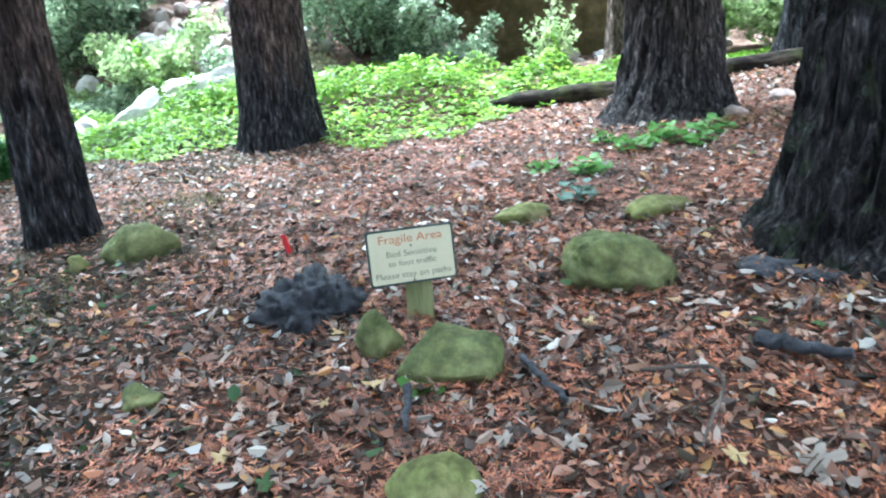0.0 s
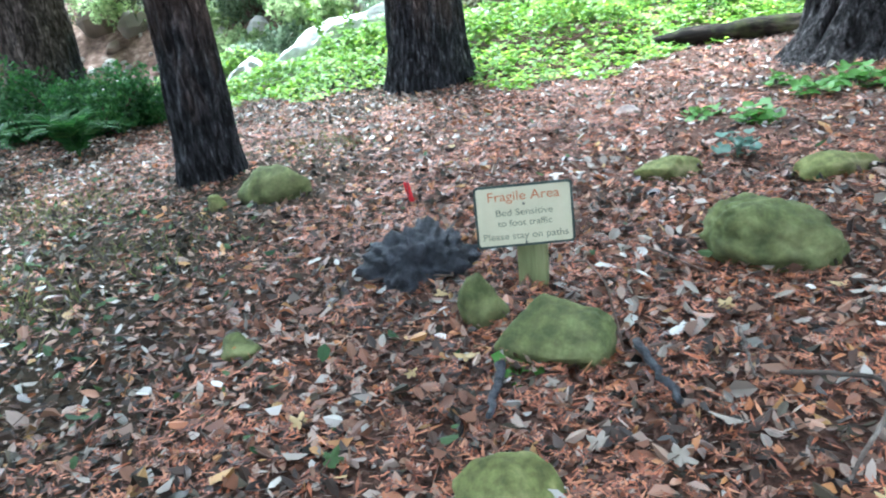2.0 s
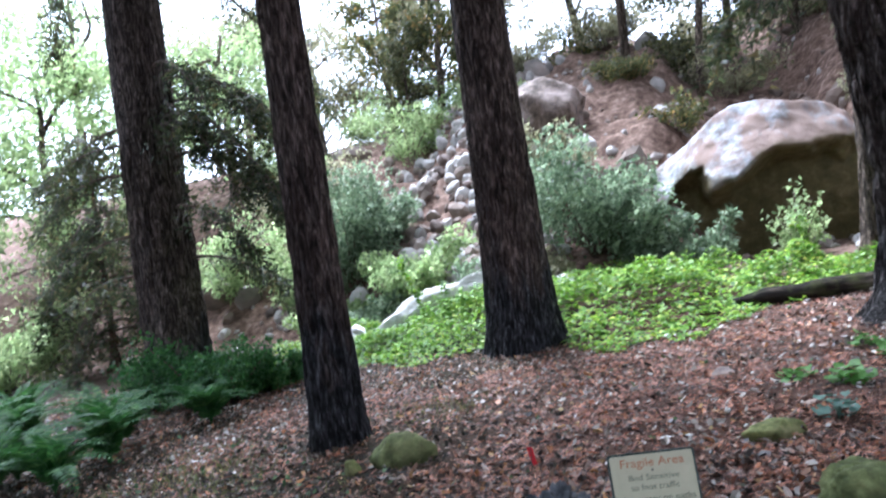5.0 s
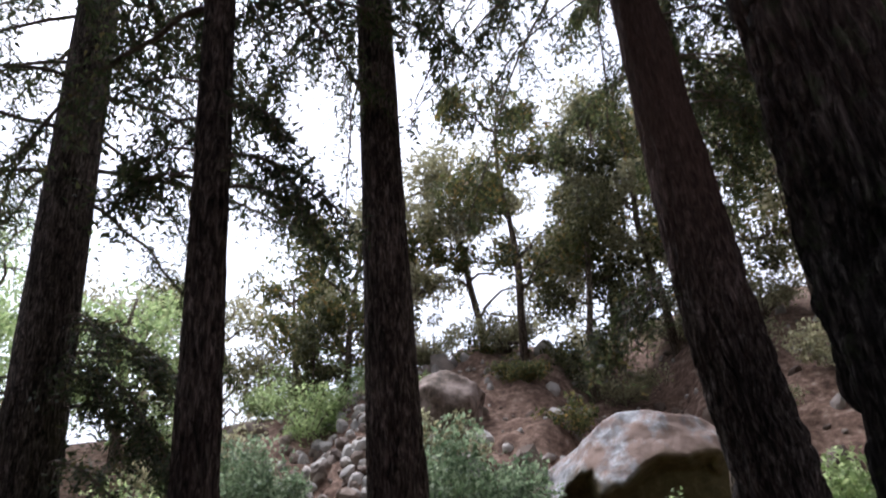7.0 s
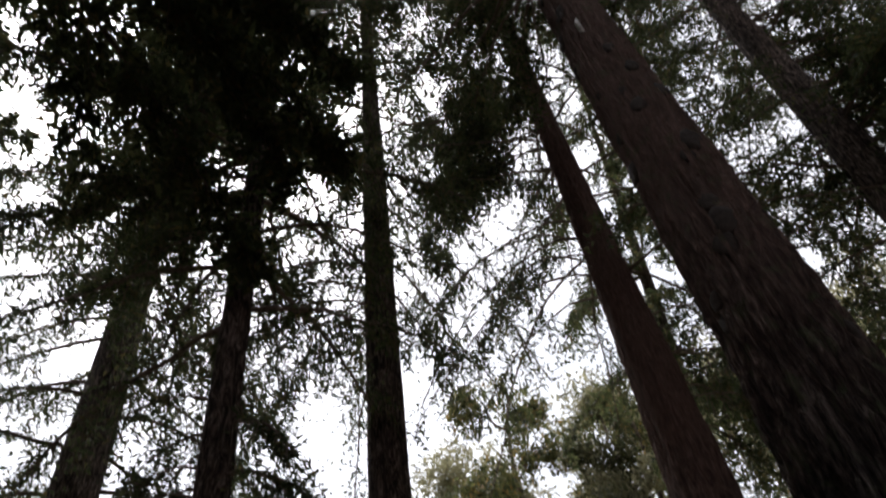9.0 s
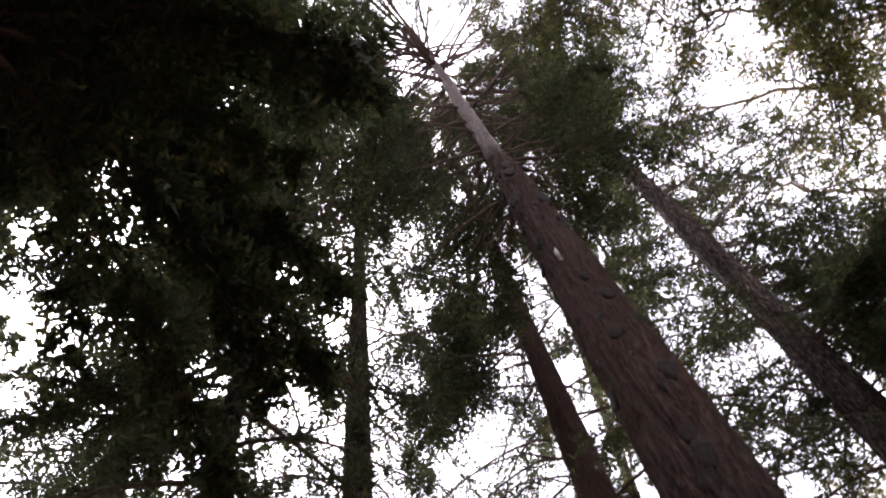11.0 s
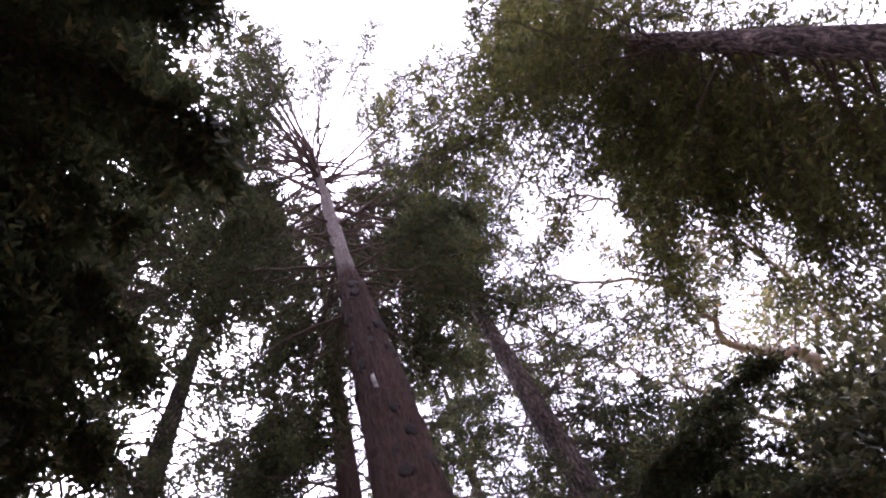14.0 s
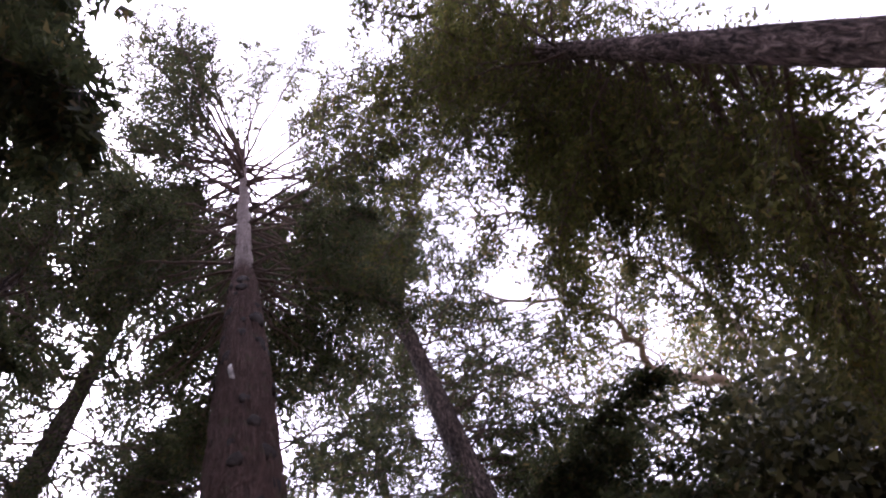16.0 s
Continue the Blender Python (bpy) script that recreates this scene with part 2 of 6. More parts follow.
def soil_material():
    """Red-brown duff in the grove, olive-brown leaf mould on its open side, darkened for tree shade too, paler stony
    dirt up the slope.
    """
    m, n, l, b = material("forest_floor", 0.95, 0.1)
    fine = tex_noise(n, l, coords(n, l), 38, 8, 0.75)
    duff = ramp(n, [(0.3, (0.026, 0.016, 0.012)), (0.5, (0.085, 0.048, 0.035)), (0.68, (0.16, 0.095, 0.068))])
    l.new(fine.outputs[0], duff.inputs[0])
    mid = tex_noise(n, l, coords(n, l), 3.5, 6, 0.7)
    dirt = ramp(n, [(0.32, (0.04, 0.025, 0.018)), (0.46, (0.1, 0.062, 0.045)), (0.58, (0.18, 0.12, 0.09)), (0.74, (0.34, 0.27, 0.225))])
    l.new(mid.outputs[0], dirt.inputs[0])
    t = n.new("ShaderNodeTexCoord")
    sx = n.new("ShaderNodeSeparateXYZ")
    l.new(t.outputs["Object"], sx.inputs[0])
    a = n.new("ShaderNodeMapRange")
    l.new(sx.outputs[1], a.inputs[0])
    a.inputs[1].default_value, a.inputs[2].default_value = 12.5, 14.0
    # olive mould; part of its darkness is tree shade put into the colour
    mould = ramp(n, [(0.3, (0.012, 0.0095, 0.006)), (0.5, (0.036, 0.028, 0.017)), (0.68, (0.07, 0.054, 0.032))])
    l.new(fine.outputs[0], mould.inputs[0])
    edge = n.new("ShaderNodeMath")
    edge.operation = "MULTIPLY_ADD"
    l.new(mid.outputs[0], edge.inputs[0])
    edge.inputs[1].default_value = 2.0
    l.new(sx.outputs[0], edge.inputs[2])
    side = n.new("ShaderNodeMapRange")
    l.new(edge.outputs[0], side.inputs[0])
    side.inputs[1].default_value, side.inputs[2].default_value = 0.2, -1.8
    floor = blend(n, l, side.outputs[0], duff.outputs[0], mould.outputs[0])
    l.new(blend(n, l, a.outputs[0], floor, dirt.outputs[0]), b.inputs["Base Color"])
    bump(n, l, b, fine.outputs[0], 0.8, 0.03)
    return m


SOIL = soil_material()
MOSS_ROCK = speckled("mossy_sandstone", [(0.28, (0.05, 0.06, 0.02)), (0.5, (0.095, 0.11, 0.036)), (0.72, (0.17, 0.185, 0.07))], 9, second=(0.19, 0.19, 0.08), second_scale=3.2, edges=(0.44, 0.76), strength=0.7)
MOSS_BRIGHT = speckled("bright_moss", [(0.28, (0.08, 0.085, 0.025)), (0.5, (0.14, 0.15, 0.045)), (0.72, (0.22, 0.22, 0.08))], 12, second=(0.16, 0.125, 0.07), second_scale=3.2, edges=(0.48, 0.8), strength=0.4)
TAN_ROCK = speckled("tan_sandstone", [(0.3, (0.18, 0.145, 0.125)), (0.5, (0.32, 0.27, 0.24)), (0.7, (0.48, 0.43, 0.4))], 6, second=(0.26, 0.19, 0.15), second_scale=1.0)
BROWN_ROCK = speckled("brown_sandstone", [(0.3, (0.05, 0.036, 0.026)), (0.5, (0.12, 0.088, 0.066)), (0.7, (0.22, 0.17, 0.14))], 4, second=(0.27, 0.21, 0.18), second_scale=0.9)
SCREE_ROCK = leaf_material("brown_grey_rubble", [(0.0, (0.08, 0.055, 0.045)), (0.35, (0.19, 0.145, 0.12)), (0.6, (0.3, 0.27, 0.26)), (0.85, (0.4, 0.38, 0.37)), (1.0, (0.55, 0.52, 0.5))], 0.0, 0.85)
PALE_ROCK = speckled("pale_bleached_stone", [(0.3, (0.5, 0.45, 0.41)), (0.6, (0.68, 0.64, 0.6)), (0.8, (0.8, 0.77, 0.74))], 8)
DRIFTWOOD = speckled("bleached_wood", [(0.3, (0.45, 0.41, 0.38)), (0.5, (0.7, 0.67, 0.64)), (0.75, (0.84, 0.82, 0.8))], 6, stretch=(0.3, 1, 1), second=(0.3, 0.25, 0.2), second_scale=2.2, edges=(0.62, 0.7), strength=0.9, dist=0.05)
# charred black; the lighter bluish grain paints in a surface sheen
CHAR = speckled("charred_wood", [(0.3, (0.008, 0.008, 0.01)), (0.52, (0.034, 0.036, 0.043)), (0.75, (0.11, 0.115, 0.13))], 14, rough=0.55, strength=1.0, dist=0.04, spec=0.4)
KNOT = speckled("dark_knot_bark", [(0.3, (0.012, 0.009, 0.007)), (0.6, (0.035, 0.025, 0.02)), (0.8, (0.08, 0.058, 0.048))], 16, strength=0.8)
LOG_WOOD = speckled("rotting_log_wood", [(0.3, (0.03, 0.025, 0.021)), (0.5, (0.09, 0.07, 0.056)), (0.7, (0.24, 0.2, 0.165))], 9, stretch=(0.2, 1, 1))
FALLEN_WOOD = speckled("dark_decaying_log", [(0.3, (0.006, 0.005, 0.004)), (0.52, (0.018, 0.014, 0.011)), (0.74, (0.12, 0.095, 0.07))], 7, rough=0.95, spec=0.1, stretch=(0.2, 1, 1), second=(0.05, 0.055, 0.02), second_scale=2.5, edges=(0.52, 0.66))
POST_WOOD = speckled("weathered_post_wood", [(0.3, (0.13, 0.14, 0.06)), (0.55, (0.22, 0.23, 0.1)), (0.75, (0.3, 0.3, 0.16))], 22, stretch=(1, 1, 0.08), strength=0.4)
CREAM = speckled("cream_sign_paint", [(0.3, (0.44, 0.4, 0.265)), (0.7, (0.5, 0.46, 0.315))], 9, rough=0.45, strength=0.05)
DARK_EDGE = speckled("dark_green_sign_edge", [(0.3, (0.02, 0.03, 0.025)), (0.7, (0.05, 0.065, 0.055))], 20, rough=0.5, strength=0.1)
ORANGE_INK = speckled("rust_lettering", [(0.3, (0.3, 0.09, 0.035)), (0.7, (0.4, 0.14, 0.06))], 30, rough=0.6, strength=0.0)
GREY_INK = speckled("grey_green_lettering", [(0.3, (0.09, 0.1, 0.07)), (0.7, (0.16, 0.17, 0.12))], 30, rough=0.6, strength=0.0)
SCREW = speckled("dark_screw_metal", [(0.3, (0.03, 0.03, 0.03)), (0.7, (0.09, 0.09, 0.09))], 30, rough=0.4)
RED_PLASTIC = speckled("red_flagging_plastic", [(0.3, (0.55, 0.02, 0.03)), (0.7, (0.7, 0.05, 0.06))], 12, rough=0.4, strength=0.1)


def boulder_material():
    """Sandstone: pale grey crown with rusty stains, brown face below an uneven line."""
    m, n, l, b = material("boulder_sandstone", 0.9, 0.15)
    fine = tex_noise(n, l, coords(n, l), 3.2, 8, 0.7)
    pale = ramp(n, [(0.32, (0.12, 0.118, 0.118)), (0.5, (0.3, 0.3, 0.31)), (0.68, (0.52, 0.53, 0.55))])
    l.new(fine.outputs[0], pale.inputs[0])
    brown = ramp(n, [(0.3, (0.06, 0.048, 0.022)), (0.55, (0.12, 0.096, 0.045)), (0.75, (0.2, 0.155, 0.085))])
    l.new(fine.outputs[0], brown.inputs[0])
    # share of the pale colour: full on the crown, none in the hollow
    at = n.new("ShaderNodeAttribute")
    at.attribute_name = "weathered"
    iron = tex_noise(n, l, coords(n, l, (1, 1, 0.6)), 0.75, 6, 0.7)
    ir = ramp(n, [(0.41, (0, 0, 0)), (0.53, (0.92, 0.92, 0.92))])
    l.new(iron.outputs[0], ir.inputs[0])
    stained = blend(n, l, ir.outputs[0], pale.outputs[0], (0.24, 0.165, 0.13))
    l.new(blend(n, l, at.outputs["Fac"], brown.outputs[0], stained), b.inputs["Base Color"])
    bump(n, l, b, fine.outputs[0], 0.7, 0.1)
    return m


BOULDER = boulder_material()

# ---- building helpers ----


def fast_mesh(name, verts, faces, smooth=False):
    """A mesh from arrays; faces: an (n, 3) or (n, 4) array, or a list of such."""
    me = bpy.data.meshes.new(name)
    groups = faces if isinstance(faces, list) else [faces]
    verts = np.asarray(verts, dtype=np.float32)
    idx = np.concatenate([np.asarray(f, dtype=np.int32).ravel() for f in groups])
    tot = np.concatenate([np.full(len(f), np.asarray(f).shape[1], dtype=np.int32) for f in groups])
    me.vertices.add(len(verts))
    me.vertices.foreach_set("co", verts.ravel())
    me.loops.add(len(idx))
    me.loops.foreach_set("vertex_index", idx)
    me.polygons.add(len(tot))
    me.polygons.foreach_set("loop_start", np.concatenate([[0], np.cumsum(tot)[:-1]]).astype(np.int32))
    me.polygons.foreach_set("loop_total", tot)
    me.polygons.foreach_set("use_smooth", np.full(len(tot), smooth))
    me.update(calc_edges=True)
    return me


def part(name, bm, mat, parent=None, label="", smooth=False):
    """Links a bmesh or a mesh as one object, under parent if there is one."""
    if isinstance(bm, bmesh.types.BMesh):
        me = bpy.data.meshes.new(name)
        bm.to_mesh(me)
        bm.free()
        if smooth:
            for p in me.polygons:
                p.use_smooth = True
    else:
        me = bm
    if not me.materials:
        me.materials.append(mat)
    ob = new(name, me)
    if parent:
        ob.parent = parent
    if label:
        ob["label"] = label
    return ob


def thing(name, at, label, category, group="", kind="", rz=0.0):
    ob = new(name)
    ob.empty_display_size = 0.1
    ob.matrix_world = pose(*at, 0, 0, rz)
    return tagged(ob, label, category, group, kind)


def hash2(ix, iy, seed):
    h = (ix.astype(np.int64) * 374761393 + iy.astype(np.int64) * 668265263 + seed * 982451653) & 0x7FFFFFFF
    h = ((h ^ (h >> 13)) * 1274126177) & 0x7FFFFFFF
    return ((h ^ (h >> 16)) & 0xFFFF) / 65535.0


def value_noise(x, y, seed, wrap=0):
    """Smooth noise from 0 to 1; wrap: the period along x, in cells."""
    ix, iy = np.floor(x), np.floor(y)
    fx, fy = x - ix, y - iy
    fx, fy = fx * fx * (3 - 2 * fx), fy * fy * (3 - 2 * fy)
    jx = ix + 1
    if wrap:
        ix, jx = np.mod(ix, wrap), np.mod(jx, wrap)
    a, b = hash2(ix, iy, seed), hash2(jx, iy, seed)
    c, d = hash2(ix, iy + 1, seed), hash2(jx, iy + 1, seed)
    return (a * (1 - fx) + b * fx) * (1 - fy) + (c * (1 - fx) + d * fx) * fy


def fbm(x, y, seed, octaves=4):
    s, a = 0.0, 0.5
    for k in range(octaves):
        s = s + a * (value_noise(x * 2 ** k, y * 2 ** k, seed + k) - 0.5)
        a *= 0.5
    return s


def ss(a, b, v):
    t = np.clip((v - a) / (b - a), 0, 1)
    return t * t * (3 - 2 * t)


def terrain(x, y, rough=True):
    """Height of the ground: a nearly level grove, a low bank, then a stony slope up to a ridge."""
    x, y = np.asarray(x, float), np.asarray(y, float)
    z = 0.061 * np.clip(x, -9, 9) + 0.015 * np.clip(y, -6, 16) - 0.045
    z = z + 0.22 * ss(9.5, 12.0, y) * (1 - ss(13.0, 15.5, y)) * ss(-6, -3, x) * (1 - ss(0.2, 1.2, x))
    foot = 15.5 + 0.9 * np.sin(x * 0.35) + 3.2 * np.exp(-((x - 2.6) / 2.3) ** 4)
    top = 8.6 + 4.6 * ss(-18, -4, x) + 1.6 * ss(-2, 6, x) - 2.0 * ss(10, 40, x)
    up = 0.62 * np.maximum(0, y - foot)
    rise = top * np.tanh(up / top) * 1.0
    z = z + rise
    if rough:
        slope = ss(0.2, 2.5, y - foot)
        z = z + fbm(x * 0.45, y * 0.45, 11) * (0.06 + 1.5 * slope) + fbm(x * 2.3, y * 2.3, 31) * (0.05 + 0.35 * slope)
    return z


def ground_z(x, y):
    return float(terrain(np.array([x]), np.array([y]))[0])


def frames_from(d, up):
    """Unit side and normal vectors for directions d."""
    d = d / np.linalg.norm(d, axis=1, keepdims=True)
    side = np.cross(d, up)
    side = side / np.maximum(np.linalg.norm(side, axis=1, keepdims=True), 1e-6)
    return d, side, np.cross(side, d)


def leaf_quads(p, d, up, length, width, fold=0.0):
    """Pointed leaves: one four-cornered blade each, from p along d."""
    d, side, nrm = frames_from(d, up)
    L, Wd = length[:, None], width[:, None]
    v = np.empty((len(p), 4, 3))
    v[:, 0] = p
    v[:, 1] = p + d * L * 0.45 + side * Wd * 0.5 + nrm * L * fold
    v[:, 2] = p + d * L
    v[:, 3] = p + d * L * 0.45 - side * Wd * 0.5 + nrm * L * fold
    f = np.arange(len(p) * 4).reshape(-1, 4)
    return v.reshape(-1, 3), f


def leaf_tris(p, d, up, length, width):
    """Narrow leaflets: one three-cornered blade each."""
    d, side, nrm = frames_from(d, up)
    v = np.empty((len(p), 3, 3))
    v[:, 0] = p + side * width[:, None] * 0.5
    v[:, 1] = p + d * length[:, None]
    v[:, 2] = p - side * width[:, None] * 0.5
    return v.reshape(-1, 3), np.arange(len(p) * 3).reshape(-1, 3)


def tube(points, radii, seg=8, noise_amp=0.0, seed=0):
    """Vertices and faces of a tapered tube along points, its ends closed."""
    pts, rad = np.asarray(points, float), np.asarray(radii, float)
    d = np.gradient(pts, axis=0)
    up = np.tile([0.31, 0.17, 0.93], (len(pts), 1))
    d, side, nrm = frames_from(d, up)
    a = np.linspace(0, 2 * np.pi, seg, endpoint=False)
    rr = rad[:, None] * np.ones(seg)
    if noise_amp:
        gx, gy = np.meshgrid(np.arange(seg), np.arange(len(pts)))
        rr = rr * (1 + noise_amp * (value_noise(gx / 1.7, gy / 2.3, seed) - 0.5) * 2)
    v = pts[:, None] + (np.cos(a)[None, :, None] * side[:, None] + np.sin(a)[None, :, None] * nrm[:, None]) * rr[:, :, None]
    v = v.reshape(-1, 3)
    n = len(pts)
    i = np.arange(n - 1)[:, None] * seg
    j = np.arange(seg)[None]
    k = (j + 1) % seg
    f = np.stack([i + j, i + k, i + seg + k, i + seg + j], -1).reshape(-1, 4)
    v = np.concatenate([v, pts[:1], pts[-1:]])
    c0, c1 = n * seg, n * seg + 1
    jj = np.arange(seg)
    kk = (jj + 1) % seg
    t = np.concatenate([np.stack([kk, jj, np.full(seg, c0)], 1), np.stack([(n - 1) * seg + jj, (n - 1) * seg + kk, np.full(seg, c1)], 1)])
    return v, [f, t]


def join(pieces):
    """One vertex array and face list out of several."""
    vs, fs, o = [], [], 0
    for v, f in pieces:
        vs.append(v)
        for g in (f if isinstance(f, list) else [f]):
            fs.append(np.asarray(g) + o)
        o += len(v)
    return np.concatenate(vs), fs


# ---- ground: one sheet to the horizon ----
def graded(lo, hi, step, far, grow=1.16):
    core = list(np.arange(lo, hi, step))
    out, s, v = [], step, hi
    while v < far:
        out.append(v)
        s *= grow
        v += s
    left, s, v = [], step, lo
    while v > -far:
        s *= grow
        v -= s
        left.append(v)
    return np.array(left[::-1] + core + out)


def build_ground():
    xs, ys = graded(-7.5, 6.5, 0.13, 900), graded(0.8, 24.0, 0.14, 900)
    gx, gy = np.meshgrid(xs, ys)
    z = terrain(gx, gy)
    v = np.stack([gx, gy, z], -1).reshape(-1, 3)
    n, m = len(xs), len(ys)
    i = np.arange(m - 1)[:, None] * n + np.arange(n - 1)[None]
    f = np.stack([i, i + 1, i + n + 1, i + n], -1).reshape(-1, 4)
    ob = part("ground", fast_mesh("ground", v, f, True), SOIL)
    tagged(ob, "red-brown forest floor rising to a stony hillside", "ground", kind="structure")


build_ground()


# ---- redwoods ----
def trunk_mesh(name, lean, prof, top, seg, step, flare, ridge, seed, lobes=7, bend=0.0, cell=0.085, zf=1.3, sweep=0.0):
    """A ridged, tapering trunk with a flared foot; prof: (height, radius) pairs."""
    zs, z = [-0.45], -0.45
    while z < top:
        z += step * (1 + max(0, z - 3.5) * 1.0)
        zs.append(min(z, top))
    zs = np.array(zs)
    ph, pr = np.array([p[0] for p in prof]), np.array([p[1] for p in prof])
    r = np.interp(zs, ph, pr)
    a = np.linspace(0, 2 * np.pi, seg, endpoint=False)
    A, Z = np.meshgrid(a, zs)
    Rr = r[:, None] * np.ones(seg)
    ridge = ridge * (1 - 0.55 * ss(2.5, 5.0, Z))
    cells = max(10, int(2 * np.pi * pr[0] / cell))
    u = A / (2 * np.pi) * cells
    warp = 0.9 * (value_noise(Z * 1.1, A * 0.0 + 3, seed + 9) - 0.5) + (1.5 if cell > 0.09 else 0.7) * (value_noise(u * 0.5, Z * (2.2 if cell > 0.09 else 1.0), seed + 5, cells // 2) - 0.5)
    strips = value_noise(np.mod(u + warp, cells), Z * zf, seed, cells)
    groove = 1 - np.abs(2 * strips - 1)
    half = value_noise(np.mod(u * 2 + 1.5 * warp, cells * 2), Z * zf * 1.8, seed + 7, cells * 2)
    fine = value_noise(u * 4, Z * 6.0, seed + 2, cells * 4)
    Rr = Rr + ridge * (0.45 - groove ** 2.2) + ridge * 0.6 * (0.4 - (1 - np.abs(2 * half - 1)) ** 2) + ridge * 0.3 * (fine - 0.5)
    lob = value_noise(A / (2 * np.pi) * lobes, Z * 0.25, seed + 4, lobes)
    Rr = Rr + flare * np.exp(-np.maximum(Z, -0.3) / 0.38) * (0.35 + 1.3 * lob) + 0.06 * r[:, None] * (lob - 0.5)
    cx, cy = lean[0] * Z + bend * np.sin(Z * 0.25) + sweep * (1 - ss(1.0, 4.2, Z)), lean[1] * Z
    v = np.stack([cx + Rr * np.cos(A), cy + Rr * np.sin(A), Z], -1).reshape(-1, 3)
    n = len(zs)
    i = np.arange(n - 1)[:, None] * seg
    j = np.arange(seg)[None]
    k = (j + 1) % seg
    f = np.stack([i + j, i + k, i + seg + k, i + seg + j], -1).reshape(-1, 4)
    v = np.concatenate([v, [[lean[0] * top, lean[1] * top, top + 0.05]]])
    jj = np.arange(seg)
    t = np.stack([(n - 1) * seg + jj, (n - 1) * seg + (jj + 1) % seg, np.full(seg, n * seg)], 1)
    return fast_mesh(name, v, [f, t], True)


def limb_path(start, az, length, rise, droop, rng, n=9):
    s = np.linspace(0, 1, n)
    out = np.array([np.sin(az), np.cos(az), 0.0])
    side = np.array([np.cos(az), -np.sin(az), 0.0])
    wob = np.cumsum(rng.normal(0, 0.05, n)) * length * 0.3
    wob -= wob[0]
    return np.asarray(start) + out * (s * length)[:, None] + side * wob[:, None] + np.array([0, 0, 1.0]) * ((rise * s - droop * s ** 2) * length)[:, None]


def needle_sprays(path, rng, density=1.0, bare=0.2, twig=1.1, leaf=0.13, hang=0.5):
    """Flat drooping sprays along a limb: thin twigs with leaflets in two rows. Returns leaves and twigs."""
    seglen = np.linalg.norm(np.diff(path, axis=0), axis=1).sum()
    nt = max(8, int(seglen * 17 * density))
    s = bare + (1 - bare) * rng.random(nt) ** 0.85
    q = s * (len(path) - 1)
    i = np.minimum(q.astype(int), len(path) - 2)
    p = path[i] + (path[i + 1] - path[i]) * (q - i)[:, None]
    d = path[i + 1] - path[i]
    d, side, nrm = frames_from(d, np.tile([0, 0, 1.0], (nt, 1)))
    sgn = rng.choice([-1.0, 1.0], nt)[:, None]
    td = d * rng.uniform(0.3, 0.9, (nt, 1)) + side * sgn * rng.uniform(0.4, 1.0, (nt, 1)) + np.array([0, 0, 1.0]) * rng.normal(-hang * 0.7, 0.35, (nt, 1))
    td /= np.linalg.norm(td, axis=1, keepdims=True)
    tl = twig * rng.uniform(0.4, 1.15, nt) * (1.15 - 0.6 * s)
    per = 15
    w = (np.arange(per) + 0.5)[None] / per + rng.normal(0, 0.02, (nt, per))
    lp = p[:, None] + td[:, None] * (tl[:, None] * w)[:, :, None] + np.array([0, 0, -1.0]) * (hang * 0.35 * tl[:, None] * w ** 2)[:, :, None]
    lp = lp + rng.normal(0, 0.055, lp.shape)
    _, ts, tn = frames_from(td, np.tile([0, 0, 1.0], (nt, 1)) + rng.normal(0, 0.35, (nt, 3)))
    alt = np.where(np.arange(per) % 2 == 0, 1.0, -1.0)[None, :, None]
    ld = td[:, None] * 0.8 + ts[:, None] * alt * 0.8 + rng.normal(0, 0.45, (nt, per, 3))
    n = nt * per
    lens = 0.9 * leaf * rng.uniform(0.6, 1.5, n)
    leaves = leaf_tris(lp.reshape(-1, 3), ld.reshape(-1, 3), np.repeat(tn, per, 0) + rng.normal(0, 0.35, (n, 3)), lens, lens * 0.42)
    tips = td * tl[:, None] + np.array([0, 0, -1.0]) * (hang * 0.35 * tl)[:, None]
    twigs = leaf_tris(p, tips, tn, np.linalg.norm(tips, axis=1), np.full(nt, 0.018))
    return leaves, twigs


def two_material_mesh(name, a, b, mat_a, mat_b):
    """One mesh of two quad sets, each with its material."""
    (va, fa), (vb, fb) = a, b
    me = fast_mesh(name, np.concatenate([va, vb]), np.concatenate([fa, fb + len(va)]))
    me.materials.append(mat_a)
    me.materials.append(mat_b)
    me.polygons.foreach_set("material_index", np.concatenate([np.zeros(len(fa), np.int32), np.ones(len(fb), np.int32)]))
    return me


